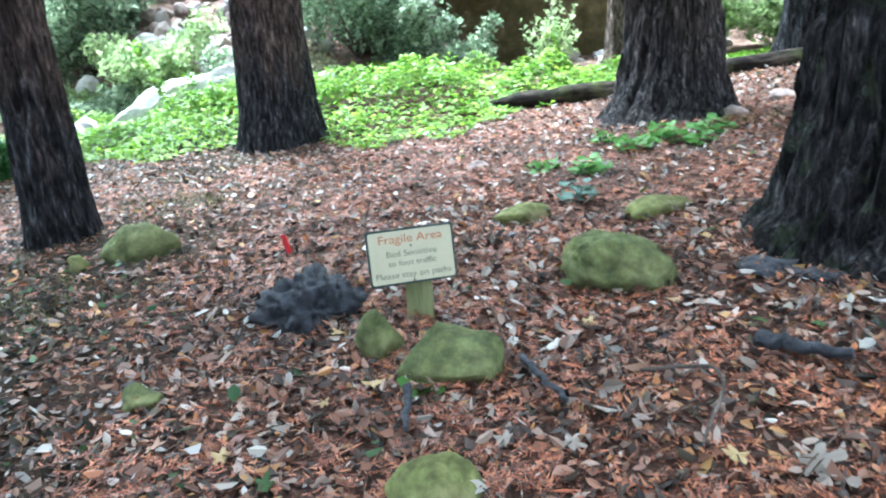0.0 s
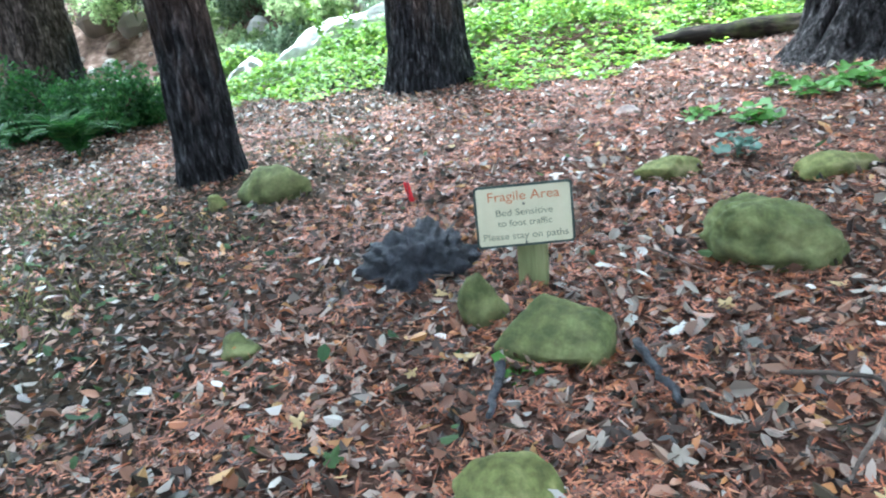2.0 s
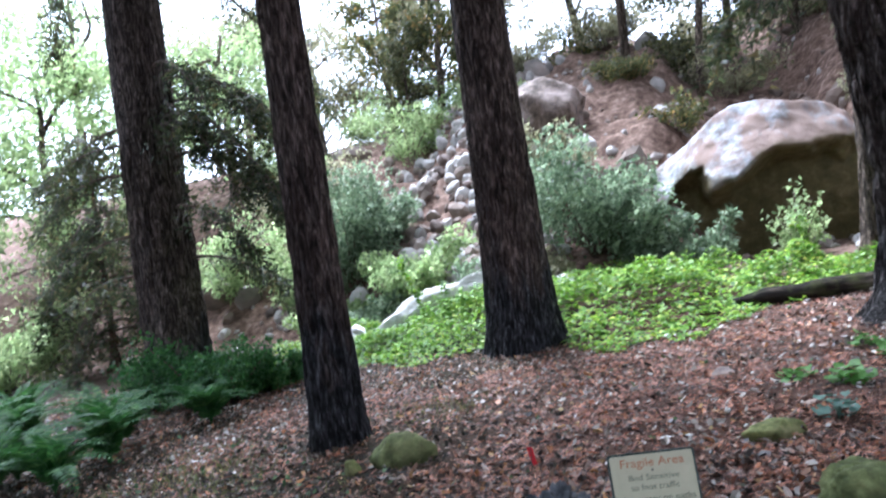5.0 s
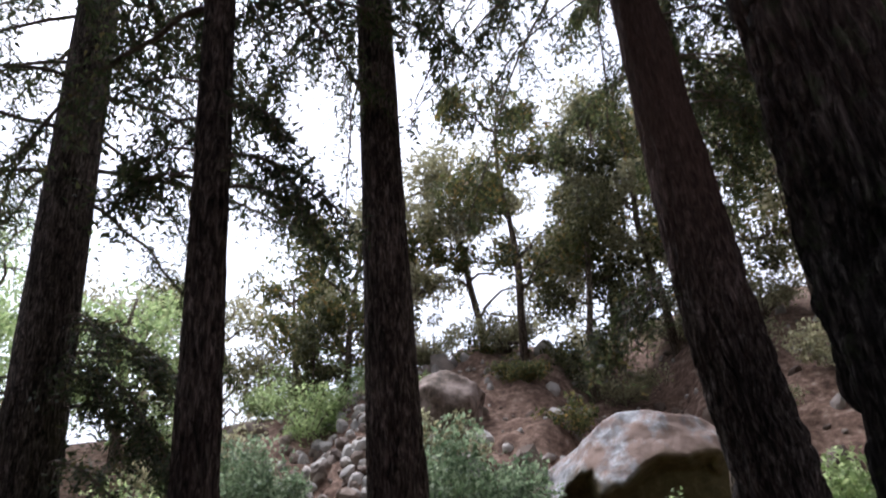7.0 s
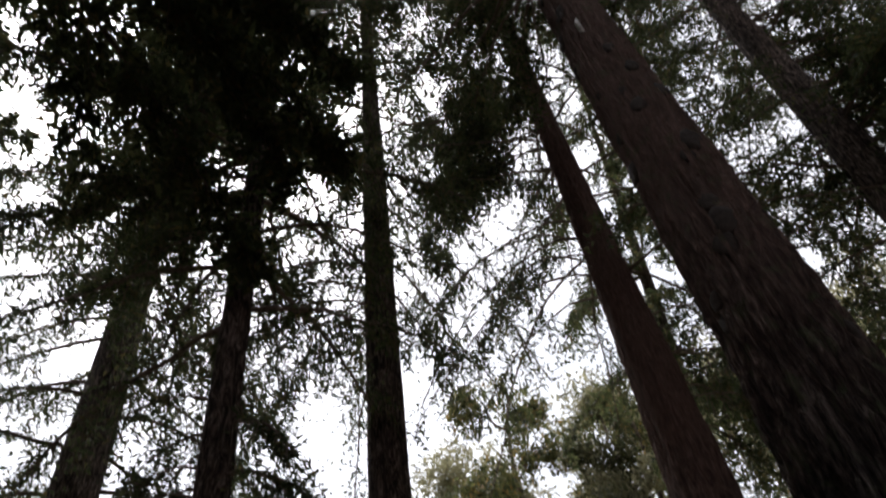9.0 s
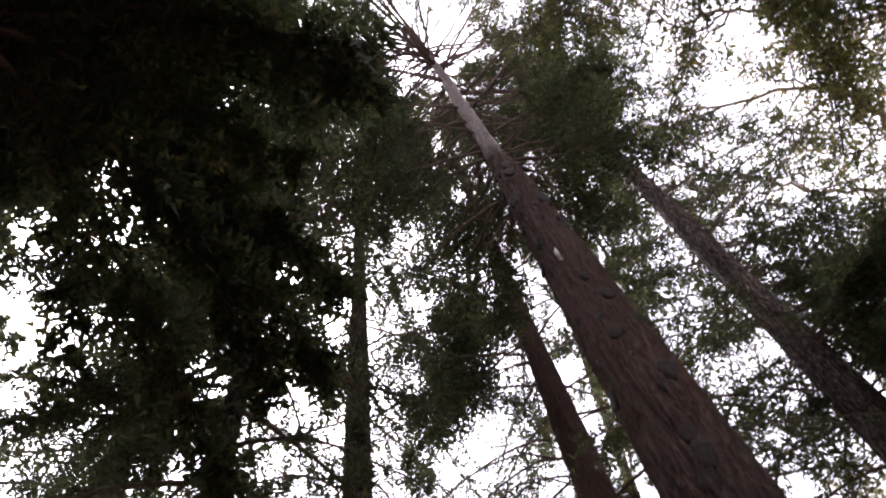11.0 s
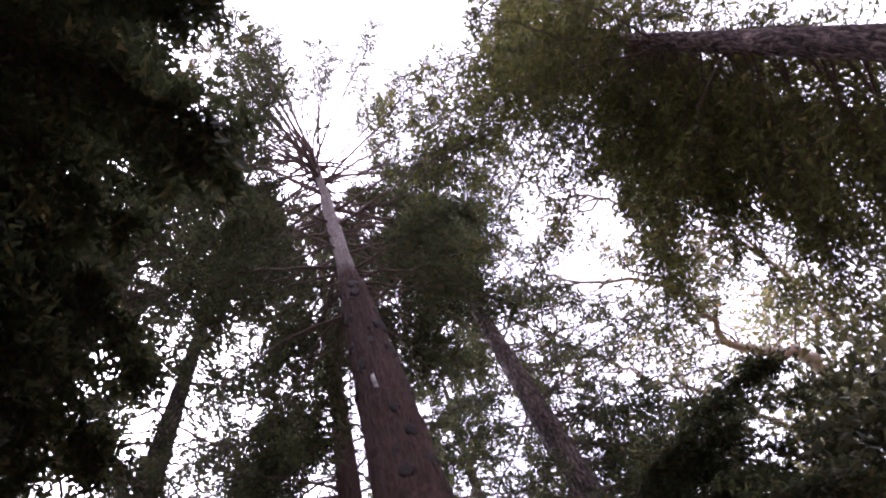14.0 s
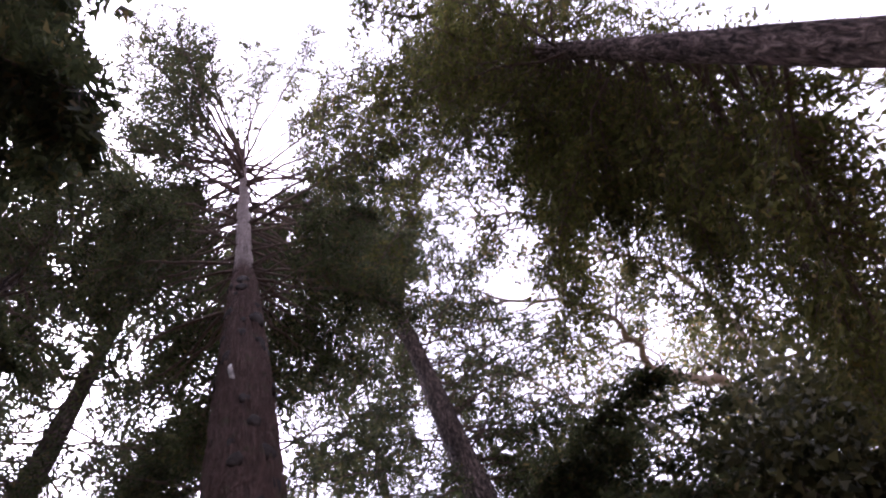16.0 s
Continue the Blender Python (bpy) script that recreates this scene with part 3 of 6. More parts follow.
def redwood(at, lean, prof, top, bark, label, seed, seg=72, step=0.09, flare=0.15, ridge=0.03, crown=(8, 3.2, 40, 1.0), extra=(), leaf=0.13, bend=0.0, keep=None, bare=0.2, hang=0.5, needles=None, low_thin=1.0, cell=0.085, zf=1.3, reach=None, sweep=0.0, thick=1.0):
    """crown: lowest limb, longest limb, count, density; low_thin: share of density left on the lowest limbs; extra: (height, azimuth, length, rise, droop, density) of limbs that stand out."""
    x, y = at
    z0 = ground_z(x, y)
    tree = thing("redwood_tree", (x, y, z0), label, "tree", "redwood trees of the grove")
    part("trunk", trunk_mesh("trunk", lean, prof, top, seg, step, flare, ridge, seed, bend=bend, cell=cell, zf=zf, sweep=sweep), bark, tree)
    rng = np.random.default_rng(seed)
    low, longest, count, dens = crown
    limbs = []
    for k in range(count):
        h = low + (top - low) * (k + rng.random()) / count
        q = (h - low) / (top - low)
        L = longest * (1 - q ** 1.6) * rng.uniform(0.6, 1.15) + 0.5
        az = k * 2.4 + rng.uniform(-0.5, 0.5)
        if reach:
            L *= reach(math.degrees(az) % 360, h)
        if keep and not keep(h, math.degrees(az) % 360):
            continue
        limbs.append((h, az, L, rng.uniform(-0.1, 0.35), rng.uniform(0.3, 0.7), dens * min(1.0, low_thin + (1 - low_thin) * q * 3)))
    limbs += [(e[0], radians(e[1]), *e[2:5], e[5] * 1.1) for e in extra]
    leaves, twigs = [], []
    for h, az, L, rise, droop, dd in limbs:
        r = float(np.interp(h, [p[0] for p in prof], [p[1] for p in prof]))
        st = np.array([lean[0] * h + r * 0.7 * np.sin(az), lean[1] * h + r * 0.7 * np.cos(az), h])
        path = limb_path(st, az, L, rise, droop, rng)
        rad = np.linspace(min(0.055, 0.014 + 0.011 * L) * thick, 0.006 + 0.0013 * L, len(path))
        v, f = tube(path, rad, 6)
        part("limb", fast_mesh("limb", v, f, True), TWIG, tree)
        a, b = needle_sprays(path, rng, dd, bare, leaf=leaf, hang=hang)
        leaves.append(a)
        twigs.append(b)
    va, fa = join(leaves)
    vb, fb = join(twigs)
    part("crown", two_material_mesh("crown", (va, np.concatenate(fa)), (vb, np.concatenate(fb)), needles or NEEDLES, TWIG), NEEDLES, tree, "dark green flat needle sprays")
    return tree


P1 = [(-0.5, 0.66), (0.5, 0.62), (5, 0.57), (13, 0.48), (20, 0.35), (42, 0.05)]
P2 = [(-0.5, 0.31), (0, 0.3), (2, 0.25), (5, 0.225), (9, 0.2), (13, 0.175), (32, 0.03)]
P3 = [(-0.5, 0.56), (0, 0.54), (2, 0.47), (4, 0.42), (8, 0.36), (15, 0.29), (21, 0.2), (40, 0.04)]
P4 = [(-0.5, 0.62), (0, 0.55), (1.5, 0.49), (5, 0.46), (7, 0.41), (10, 0.335), (13, 0.28), (20, 0.2), (40, 0.04)]
P5 = [(-0.5, 0.75), (0, 0.7), (1.5, 0.58), (4, 0.47), (7, 0.41), (10, 0.35), (12.4, 0.28), (13.4, 0.235), (14.1, 0.165), (15, 0.15), (19, 0.135), (23, 0.09), (27.5, 0.025)]
P6 = [(-0.5, 0.6), (2, 0.5), (13, 0.34), (18, 0.29), (22, 0.24), (26, 0.18), (38, 0.04)]
P7 = [(-0.5, 0.3), (1, 0.25), (7, 0.2), (15, 0.14), (24, 0.03)]
P8 = [(-0.5, 0.5), (1, 0.4), (7, 0.34), (15, 0.24), (26, 0.04)]


def base_of(x, y, lx, ly):
    """Foot of a trunk whose axis is known at 1 m above the datum."""
    return x - lx, y - ly


def clear_side(toward, spread, below, above=0.0):
    """Keeps boughs off one side of a trunk over some stretch of its height."""
    return lambda h, az: not (above < h < below and abs((az - toward + 180) % 360 - 180) < spread)


def clear_sides(*sides):
    tests = [clear_side(*q) for q in sides]
    return lambda h, az: all(k(h, az) for k in tests)


def ring(n, low, high, az0, az1, length, rise, droop, dens, seed):
    """Limbs spread over a stretch of trunk and a sector of bearings."""
    q = random.Random(seed)
    return [(low + (high - low) * (k + q.random()) / n, az0 + (az1 - az0) * ((k * 0.618 + q.uniform(-0.15, 0.15)) % 1.0), length * q.uniform(0.55, 1.22), q.uniform(*rise), q.uniform(*droop), dens * q.uniform(0.7, 1.25)) for k in range(n)]


redwood(base_of(-9.85, 11.41, 0.014, 0.009), (0.014, 0.009), P1, 42, BARK_GREY, "tall grey-brown redwood with deep furrows above ferns", 21, ridge=0.06, seg=110, step=0.08, cell=0.11, crown=(9.2, 5.2, 135, 1.05), leaf=0.125, bare=0.2, keep=clear_side(141, 58, 22),
        extra=[(2.6, 80, 2.0, 0.1, 0.5, 1.2), (3.2, -120, 1.7, 0.1, 0.5, 0.9), (3.6, 105, 2.4, 0.2, 0.7, 1.4), (4.2, -60, 1.8, 0.1, 0.5, 0.9), (4.6, 95, 3.0, 0.3, 0.9, 1.7), (5.0, 230, 1.8, 0.1, 0.5, 0.9),
               (5.4, -100, 2.0, 0.1, 0.6, 0.9), (5.8, 60, 2.8, 0.2, 0.6, 1.2), (6.2, 90, 2.6, 0.1, 0.6, 1.0), (7.0, -30, 2.8, 0.2, 0.6, 1.0), (5.4, 102, 3.0, 0.2, 0.9, 1.4), (4.4, -110, 2.1, 0.3, 0.7, 0.9), (2.4, -100, 1.7, 0.1, 0.3, 0.8)] + ring(4, 5.0, 6.8, 75, 118, 2.4, (0.1, 0.3), (0.8, 1.0), 1.1, 29))
redwood(base_of(-3.636, 6.326, 0.004, 0.001), (0.004, 0.001), P2, 32, BARK_SCAR, "slender redwood with a fire-blackened foot", 22, flare=0.05, ridge=0.032, seg=120, step=0.06, cell=0.07, crown=(8.2, 3.7, 115, 0.95), leaf=0.105, bare=0.2, keep=clear_side(152, 55, 15),
        extra=ring(6, 5.7, 7.3, -125, -60, 1.05, (0.3, 0.5), (0.7, 0.95), 1.15, 19) + ring(14, 10.5, 15.0, -150, -60, 3.7, (0.0, 0.3), (0.3, 0.6), 1.3, 24) + ring(22, 15.0, 26.0, 150, 330, 3.3, (0.0, 0.3), (0.3, 0.6), 1.0, 25) + ring(5, 5.5, 7.2, 60, 120, 1.3, (0.1, 0.3), (0.8, 1.0), 1.2, 20))
redwood(base_of(-2.42, 10.23, 0.01, -0.032), (0.01, -0.032), P3, 40, BARK_SCAR, "straight redwood with a blackened foot beside the groundcover", 23, thick=0.65, flare=0.12, ridge=0.045, seg=140, step=0.07, cell=0.085, crown=(11.0, 4.6, 130, 1.0), leaf=0.115, bare=0.25, low_thin=0.35, hang=1.1, keep=clear_sides((166, 50, 21), (90, 45, 14)),
        extra=ring(7, 10.4, 12.6, -150, -75, 3.2, (0.15, 0.3), (0.9, 1.1), 0.55, 3) + ring(18, 21.0, 34.0, 150, 330, 4.2, (0.0, 0.3), (0.3, 0.6), 1.1, 27))
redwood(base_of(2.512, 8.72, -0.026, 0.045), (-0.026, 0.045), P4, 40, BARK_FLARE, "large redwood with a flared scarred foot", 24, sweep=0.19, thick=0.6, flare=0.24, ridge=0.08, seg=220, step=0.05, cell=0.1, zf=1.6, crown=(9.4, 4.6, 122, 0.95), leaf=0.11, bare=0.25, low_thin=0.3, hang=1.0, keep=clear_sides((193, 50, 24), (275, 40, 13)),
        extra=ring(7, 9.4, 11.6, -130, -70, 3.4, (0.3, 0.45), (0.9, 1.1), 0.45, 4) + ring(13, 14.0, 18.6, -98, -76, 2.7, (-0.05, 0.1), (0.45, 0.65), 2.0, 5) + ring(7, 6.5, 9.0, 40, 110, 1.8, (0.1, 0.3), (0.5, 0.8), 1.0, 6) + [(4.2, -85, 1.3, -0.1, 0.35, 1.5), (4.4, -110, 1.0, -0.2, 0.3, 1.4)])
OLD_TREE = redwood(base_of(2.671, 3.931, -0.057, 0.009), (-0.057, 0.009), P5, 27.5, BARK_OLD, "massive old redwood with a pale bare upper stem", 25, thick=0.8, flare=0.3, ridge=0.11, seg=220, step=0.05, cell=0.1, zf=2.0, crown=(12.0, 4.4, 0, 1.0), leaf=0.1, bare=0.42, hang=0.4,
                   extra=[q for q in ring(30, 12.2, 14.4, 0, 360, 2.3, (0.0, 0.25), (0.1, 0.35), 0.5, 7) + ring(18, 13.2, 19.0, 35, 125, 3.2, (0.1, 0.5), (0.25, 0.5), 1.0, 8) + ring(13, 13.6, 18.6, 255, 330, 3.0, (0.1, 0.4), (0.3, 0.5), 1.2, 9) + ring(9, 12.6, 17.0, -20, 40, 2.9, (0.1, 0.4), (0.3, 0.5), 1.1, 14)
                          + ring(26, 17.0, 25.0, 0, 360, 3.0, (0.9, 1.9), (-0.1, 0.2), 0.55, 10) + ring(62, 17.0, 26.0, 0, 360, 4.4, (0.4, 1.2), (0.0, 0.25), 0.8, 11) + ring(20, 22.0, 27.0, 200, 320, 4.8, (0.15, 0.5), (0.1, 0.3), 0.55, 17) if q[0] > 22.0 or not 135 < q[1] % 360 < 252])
redwood(base_of(7.461, 8.566, -0.022, 0.011), (-0.022, 0.011), P6, 38, BARK_GREY, "tall grey-brown redwood at the edge of the grove", 26, thick=0.6, flare=0.3, ridge=0.05, crown=(8, 4.6, 92, 0.95), leaf=0.13, bare=0.08, keep=clear_sides((217, 38, 22), (150, 42, 21.5, 13.0), (85, 45, 27.0, 18.5)),
        extra=ring(7, 8.0, 13.0, 95, 140, 4.0, (0.05, 0.15), (0.4, 0.6), 1.7, 12) + ring(8, 7.2, 12.2, 146, 172, 3.8, (0.05, 0.15), (0.35, 0.5), 2.1, 13) + ring(34, 22.0, 36.0, 130, 400, 4.3, (0.0, 0.5), (0.2, 0.5), 0.85, 16) + ring(20, 19.0, 36.0, 30, 130, 4.3, (0.0, 0.5), (0.2, 0.5), 0.5, 23) + ring(13, 14.5, 21.0, 75, 160, 5.4, (0.1, 0.35), (0.3, 0.55), 0.3, 26) + ring(16, 10.5, 16.5, 55, 112, 4.2, (0.0, 0.3), (0.3, 0.5), 1.2, 22))
redwood(base_of(6.974, -1.337, 0.009, 0.051), (0.009, 0.051), P7, 24, BARK_PALE, "slim redwood trunk standing apart", 27, flare=0.08, ridge=0.014, thick=0.5, crown=(6.8, 4.8, 112, 0.92), leaf=0.11, bare=0.02, needles=NEEDLES_DRY, reach=lambda az, h: 1.1 if 30 < az < 130 else 0.8, keep=clear_sides((276, 62, 12.5), (190, 60, 13.5), (2, 27, 10.8), (75, 13, 13.5), (122, 14, 16.0)), extra=ring(24, 13.5, 21.0, 285, 345, 4.3, (0.0, 0.35), (0.2, 0.45), 0.5, 18) + ring(26, 7.6, 15.0, 31, 58, 4.4, (0.05, 0.2), (0.25, 0.45), 1.1, 21) + ring(18, 11.4, 16.5, 4, 40, 4.5, (0.05, 0.2), (0.25, 0.45), 1.1, 28))
P9 = [(-0.5, 0.36), (1, 0.31), (7, 0.26), (15, 0.18), (26, 0.03)]
# made-up tree with its trunk out of view, added to darken the left side
redwood((-12.4, 4.2), (0.0, 0.0), P8, 30, BARK_RED, "dense redwood added beside the ferns for shade", 61, seg=32, step=0.2, crown=(5.5, 4.8, 95, 1.1), leaf=0.19, bare=0.1, reach=lambda az, h: 0.65 if az < 70 or az > 320 else 1.0)
SAPLING = [(-0.5, 0.09), (1, 0.07), (9, 0.015)]
redwood((-14.6, 14.6), (0.02, 0.0), SAPLING, 6.4, BARK_RED, "young dense redwood beside the ferns", 60, seg=32, step=0.2, crown=(0.7, 1.7, 52, 0.8), leaf=0.14, bare=0.05)
redwood((3.35, 14.2), (0.05, 0.0), P7, 24, BARK_OAK, "grey redwood standing behind the flared one", 29, flare=0.12, ridge=0.04, crown=(10, 3.2, 30, 0.8), leaf=0.15, bare=0.3)
redwood((6.1, 12.6), (0.01, 0.0), P9, 26, BARK_SCAR, "dark redwood at the back of the grove", 30, flare=0.12, ridge=0.04, crown=(9, 3.4, 34, 0.9), leaf=0.15, bare=0.3)
redwood((-5.0, -0.6), (0.01, 0.01), P8, 25, BARK_RED, "broad redwood with dense low boughs beside the path", 28, flare=0.15, crown=(11.9, 5.2, 150, 1.7), leaf=0.185, bare=0.05, hang=0.3, reach=lambda az, h: 0.8 if 58 < az < 150 else 1.06)
# unseen trees added behind the camera and at left to cut fill light
for k, (x, y) in enumerate([(-13, -5.5), (-9.5, -8), (-5.5, -8.5), (-2, -9.5), (1.5, -8.5), (5, -9.5), (8.5, -8), (12, -6), (-10.5, 0.5)]):
    redwood((x, y), (0.0, 0.0), P8, 18, BARK_RED, "unseen redwood added behind the path to block light", 40 + k, seg=24, step=0.3, crown=(1.5, 3.6, 30, 0.4), leaf=0.42, bare=0.15)


def knots_on(tree, lean, prof, low, high, count, seed):
    """Dark branch scars standing proud of the bark, and one pale torn stub."""
    rng = np.random.default_rng(seed)
    ph, pr = [p[0] for p in prof], [p[1] for p in prof]
    for k in range(count):
        h = low + (high - low) * (k + rng.random()) / count
        az = radians(205) + rng.normal(0, 0.9)
        r = float(np.interp(h, ph, pr))
        bm = bmesh.new()
        bmesh.ops.create_icosphere(bm, subdivisions=2, radius=1.0)
        w = rng.uniform(0.05, 0.13)
        for v in bm.verts:
            q = 1 + 0.35 * noise.noise(v.co * 2 + Vector((k, 0, 0)))
            ring = 0.6 if abs(v.co.x) < 0.45 and abs(v.co.z) < 0.45 else 1.0
            v.co = (v.co.x * w * q, v.co.y * w * 0.5 * q * ring, v.co.z * w * 1.5 * q)
        ob = part("knot", bm, KNOT, tree, smooth=True)
        ob.matrix_local = pose(lean[0] * h + (r - 0.015) * math.sin(az), lean[1] * h + (r - 0.015) * math.cos(az), h, 0, 0, -math.degrees(az))
    h, az = 9.35, radians(205)
    r = float(np.interp(h, ph, pr))
    v, f = tube([(0, -0.06, -0.05), (0.005, 0.03, 0.0), (0.01, 0.07, 0.1), (0.0, 0.08, 0.17)], [0.03, 0.035, 0.03, 0.008], 8, 0.3, 3)
    ob = part("torn_stub", fast_mesh("torn_stub", v, f, True), DRIFTWOOD, tree, "pale splintered branch stub")
    ob.matrix_local = pose(lean[0] * h + r * math.sin(az), lean[1] * h + r * math.cos(az), h, 0, 0, -math.degrees(az))


knots_on(OLD_TREE, (-0.057, 0.009), P5, 4.2, 13.4, 46, 8)

# ---- sign ----
def box_bm(sx, sy, sz, bevel=0.0, seg=2, centre=(0, 0, 0)):
    bm = bmesh.new()
    bmesh.ops.create_cube(bm, size=1.0)
    bmesh.ops.scale(bm, vec=(sx, sy, sz), verts=bm.verts)
    if bevel:
        bmesh.ops.bevel(bm, geom=bm.edges[:], offset=bevel, segments=seg, affect="EDGES")
    bmesh.ops.translate(bm, vec=centre, verts=bm.verts)
    return bm


def rounded_plate(w, h, r, y0, y1, hole=None):
    """A plate with rounded corners in the xz plane; with hole=(w, h, r) a frame."""
    def ring(w, h, r):
        out = []
        for cx, cz, a0 in ((w / 2 - r, h / 2 - r, 0), (-w / 2 + r, h / 2 - r, 90), (-w / 2 + r, -h / 2 + r, 180), (w / 2 - r, -h / 2 + r, 270)):
            out += [(cx + r * math.cos(radians(a0 + k * 18)), cz + r * math.sin(radians(a0 + k * 18))) for k in range(6)]
        return out
    bm = bmesh.new()
    o = ring(w, h, r)
    of, ob_ = [bm.verts.new((x, y0, z)) for x, z in o], [bm.verts.new((x, y1, z)) for x, z in o]
    n = len(o)
    for k in range(n):
        bm.faces.new((of[k], of[(k + 1) % n], ob_[(k + 1) % n], ob_[k]))
    if hole:
        q = ring(*hole)
        hf, hb = [bm.verts.new((x, y0, z)) for x, z in q], [bm.verts.new((x, y1, z)) for x, z in q]
        for k in range(n):
            m = (k + 1) % n
            bm.faces.new((hf[m], hf[k], hb[k], hb[m]))
            bm.faces.new((of[m], of[k], hf[k], hf[m]))
            bm.faces.new((ob_[k], ob_[m], hb[m], hb[k]))
    else:
        bm.faces.new(of[::-1])
        bm.faces.new(ob_)
    bmesh.ops.recalc_face_normals(bm, faces=bm.faces[:])
    return bm


def lettering(text, size, width, x, z, y, mat, parent):
    """A line of raised lettering, centred at x and squeezed to the given width."""
    cu = bpy.data.curves.new("lettering", "FONT")
    cu.body, cu.size, cu.align_x, cu.extrude = text, size, "CENTER", 0.0006
    tmp = bpy.data.objects.new("lettering", cu)
    scene.collection.objects.link(tmp)
    dg = bpy.context.evaluated_depsgraph_get()
    me = bpy.data.meshes.new_from_object(tmp.evaluated_get(dg))
    bpy.data.objects.remove(tmp)
    bpy.data.curves.remove(cu)
    k = width / max(v.co.x for v in me.vertices) / 2
    for v in me.vertices:
        v.co = (x + v.co.x * k, y - v.co.z, z + v.co.y)
    me.materials.clear()
    return part("lettering", me, mat, parent)


SX, SY, SZ = -0.243, 3.49, 0.367


def build_sign():
    zg = ground_z(SX, SY)
    sign = thing("garden_sign", (SX, SY, zg), "cream warning sign with a dark edge on a weathered post", "sign")
    bm = box_bm(0.14, 0.09, 0.68, 0.006, centre=(0.02, 0.05, 0.13))
    post = part("post", bm, POST_WOOD, sign, "greenish weathered square post")
    post.rotation_euler = (radians(-4), 0, 0)
    board = part("board", rounded_plate(0.457, 0.29, 0.018, -0.008, 0.006), DARK_EDGE, sign)
    board.matrix_local = pose(0, -0.02, SZ - zg, -12, 0, 13)
    part("face", rounded_plate(0.434, 0.267, 0.012, -0.0095, -0.007), CREAM, board, "cream painted face")
    lettering("Fragile Area", 0.062, 0.335, 0.0, 0.072, -0.0105, ORANGE_INK, board)
    lettering("Bed Sensitive", 0.043, 0.265, 0.0, 0.002, -0.0105, GREY_INK, board)
    lettering("to foot traffic", 0.043, 0.25, 0.0, -0.047, -0.0105, GREY_INK, board)
    lettering("Please stay on paths", 0.045, 0.395, 0.0, -0.108, -0.0105, GREY_INK, board)
    for z in (0.052, -0.127):
        bm = bmesh.new()
        bmesh.ops.create_uvsphere(bm, u_segments=10, v_segments=6, radius=0.006)
        bmesh.ops.scale(bm, vec=(1, 0.5, 1), verts=bm.verts)
        bmesh.ops.translate(bm, vec=(0, -0.0105, z), verts=bm.verts)
        part("screw", bm, SCREW, board)


build_sign()


# ---- rocks ----
def rock_mesh(sx, sy, sz, seed, sub=4, rough=0.16, facets=0, boxy=1.0):
    bm = bmesh.new()
    bmesh.ops.create_icosphere(bm, subdivisions=sub, radius=1.0)
    off = Vector((seed * 3.7, seed * 1.3, seed * 7.1))
    rng = random.Random(seed)
    cuts = [(Vector((rng.uniform(-1, 1), rng.uniform(-1, 1), rng.uniform(-0.3, 1))).normalized(), rng.uniform(0.62, 0.85)) for _ in range(facets)]
    for v in bm.verts:
        p = Vector([math.copysign(abs(c) ** boxy, c) for c in v.co])
        for nrm, dist in cuts:
            over = p.dot(nrm) - dist
            if over > 0:
                p -= nrm * over * 0.85
        k = 1 + rough * noise.fractal(p * 1.3 + off, 1.0, 2.0, 4) + rough * 0.25 * noise.fractal(p * 5 + off, 1.0, 2.0, 3)
        v.co = (p.x * k * sx, p.y * k * sy, p.z * k * sz)
    me = bpy.data.meshes.new("rock")
    bm.to_mesh(me)
    bm.free()
    for p in me.polygons:
        p.use_smooth = True
    return me


def rock(x, y, size, seed, mat, label, rz=0.0, sink=0.35, facets=5, group="rocks in the grove", sub=4, tilt=0.0, name="rock", rough=0.16, boxy=1.0, lean=0.0):
    ob = part(name, rock_mesh(size[0] / 2, size[1] / 2, size[2] / 2, seed, sub, rough, facets, boxy), mat)
    ob.matrix_world = pose(x, y, ground_z(x, y) + size[2] * (0.5 - sink), tilt, lean, rz)
    return tagged(ob, label, "rock", group)


rock(-0.07, 2.88, (0.47, 0.28, 0.29), 3, MOSS_ROCK, "mossy tan rock at the foot of the sign post", -16, 0.32, 3, tilt=18, boxy=0.45, lean=8, sub=5, rough=0.07)
rock(-0.42, 3.2, (0.22, 0.2, 0.34), 5, MOSS_ROCK, "small upright mossy rock beside the sign post", 10, 0.3)
rock(-0.14, 2.0, (0.33, 0.3, 0.24), 8, MOSS_BRIGHT, "rounded moss-covered rock among dry leaves", 0, 0.35)
rock(0.87, 3.68, (0.6, 0.42, 0.4), 11, MOSS_ROCK, "large rounded mossy rock with a dark crease", -8, 0.25, 0, sub=5, rough=0.2, lean=15)
rock(0.5, 5.08, (0.42, 0.32, 0.22), 13, MOSS_BRIGHT, "low mossy rock half buried in litter", 20, 0.4)
rock(1.44, 4.86, (0.56, 0.3, 0.2), 15, MOSS_BRIGHT, "long flat mossy rock half buried", 22, 0.4)
rock(-2.55, 5.42, (0.68, 0.4, 0.44), 17, MOSS_ROCK, "green mossy rock near the slender trunk", 4, 0.33, 4)
rock(-2.94, 5.17, (0.17, 0.14, 0.18), 19, MOSS_BRIGHT, "small yellow-green mossy stone", 0, 0.3)
rock(0.24, 6.95, (0.22, 0.18, 0.13), 21, TAN_ROCK, "small bare tan stone", 0, 0.3)
rock(-1.53, 2.95, (0.22, 0.18, 0.13), 23, MOSS_ROCK, "small mossy stone under leaves", 0, 0.35)
rock(3.15, 8.0, (0.34, 0.26, 0.18), 25, TAN_ROCK, "grey stone near a flared trunk", 0, 0.35)
rock(4.0, 8.6, (0.42, 0.3, 0.2), 27, TAN_ROCK, "grey stone beside a flared trunk", 0, 0.35)
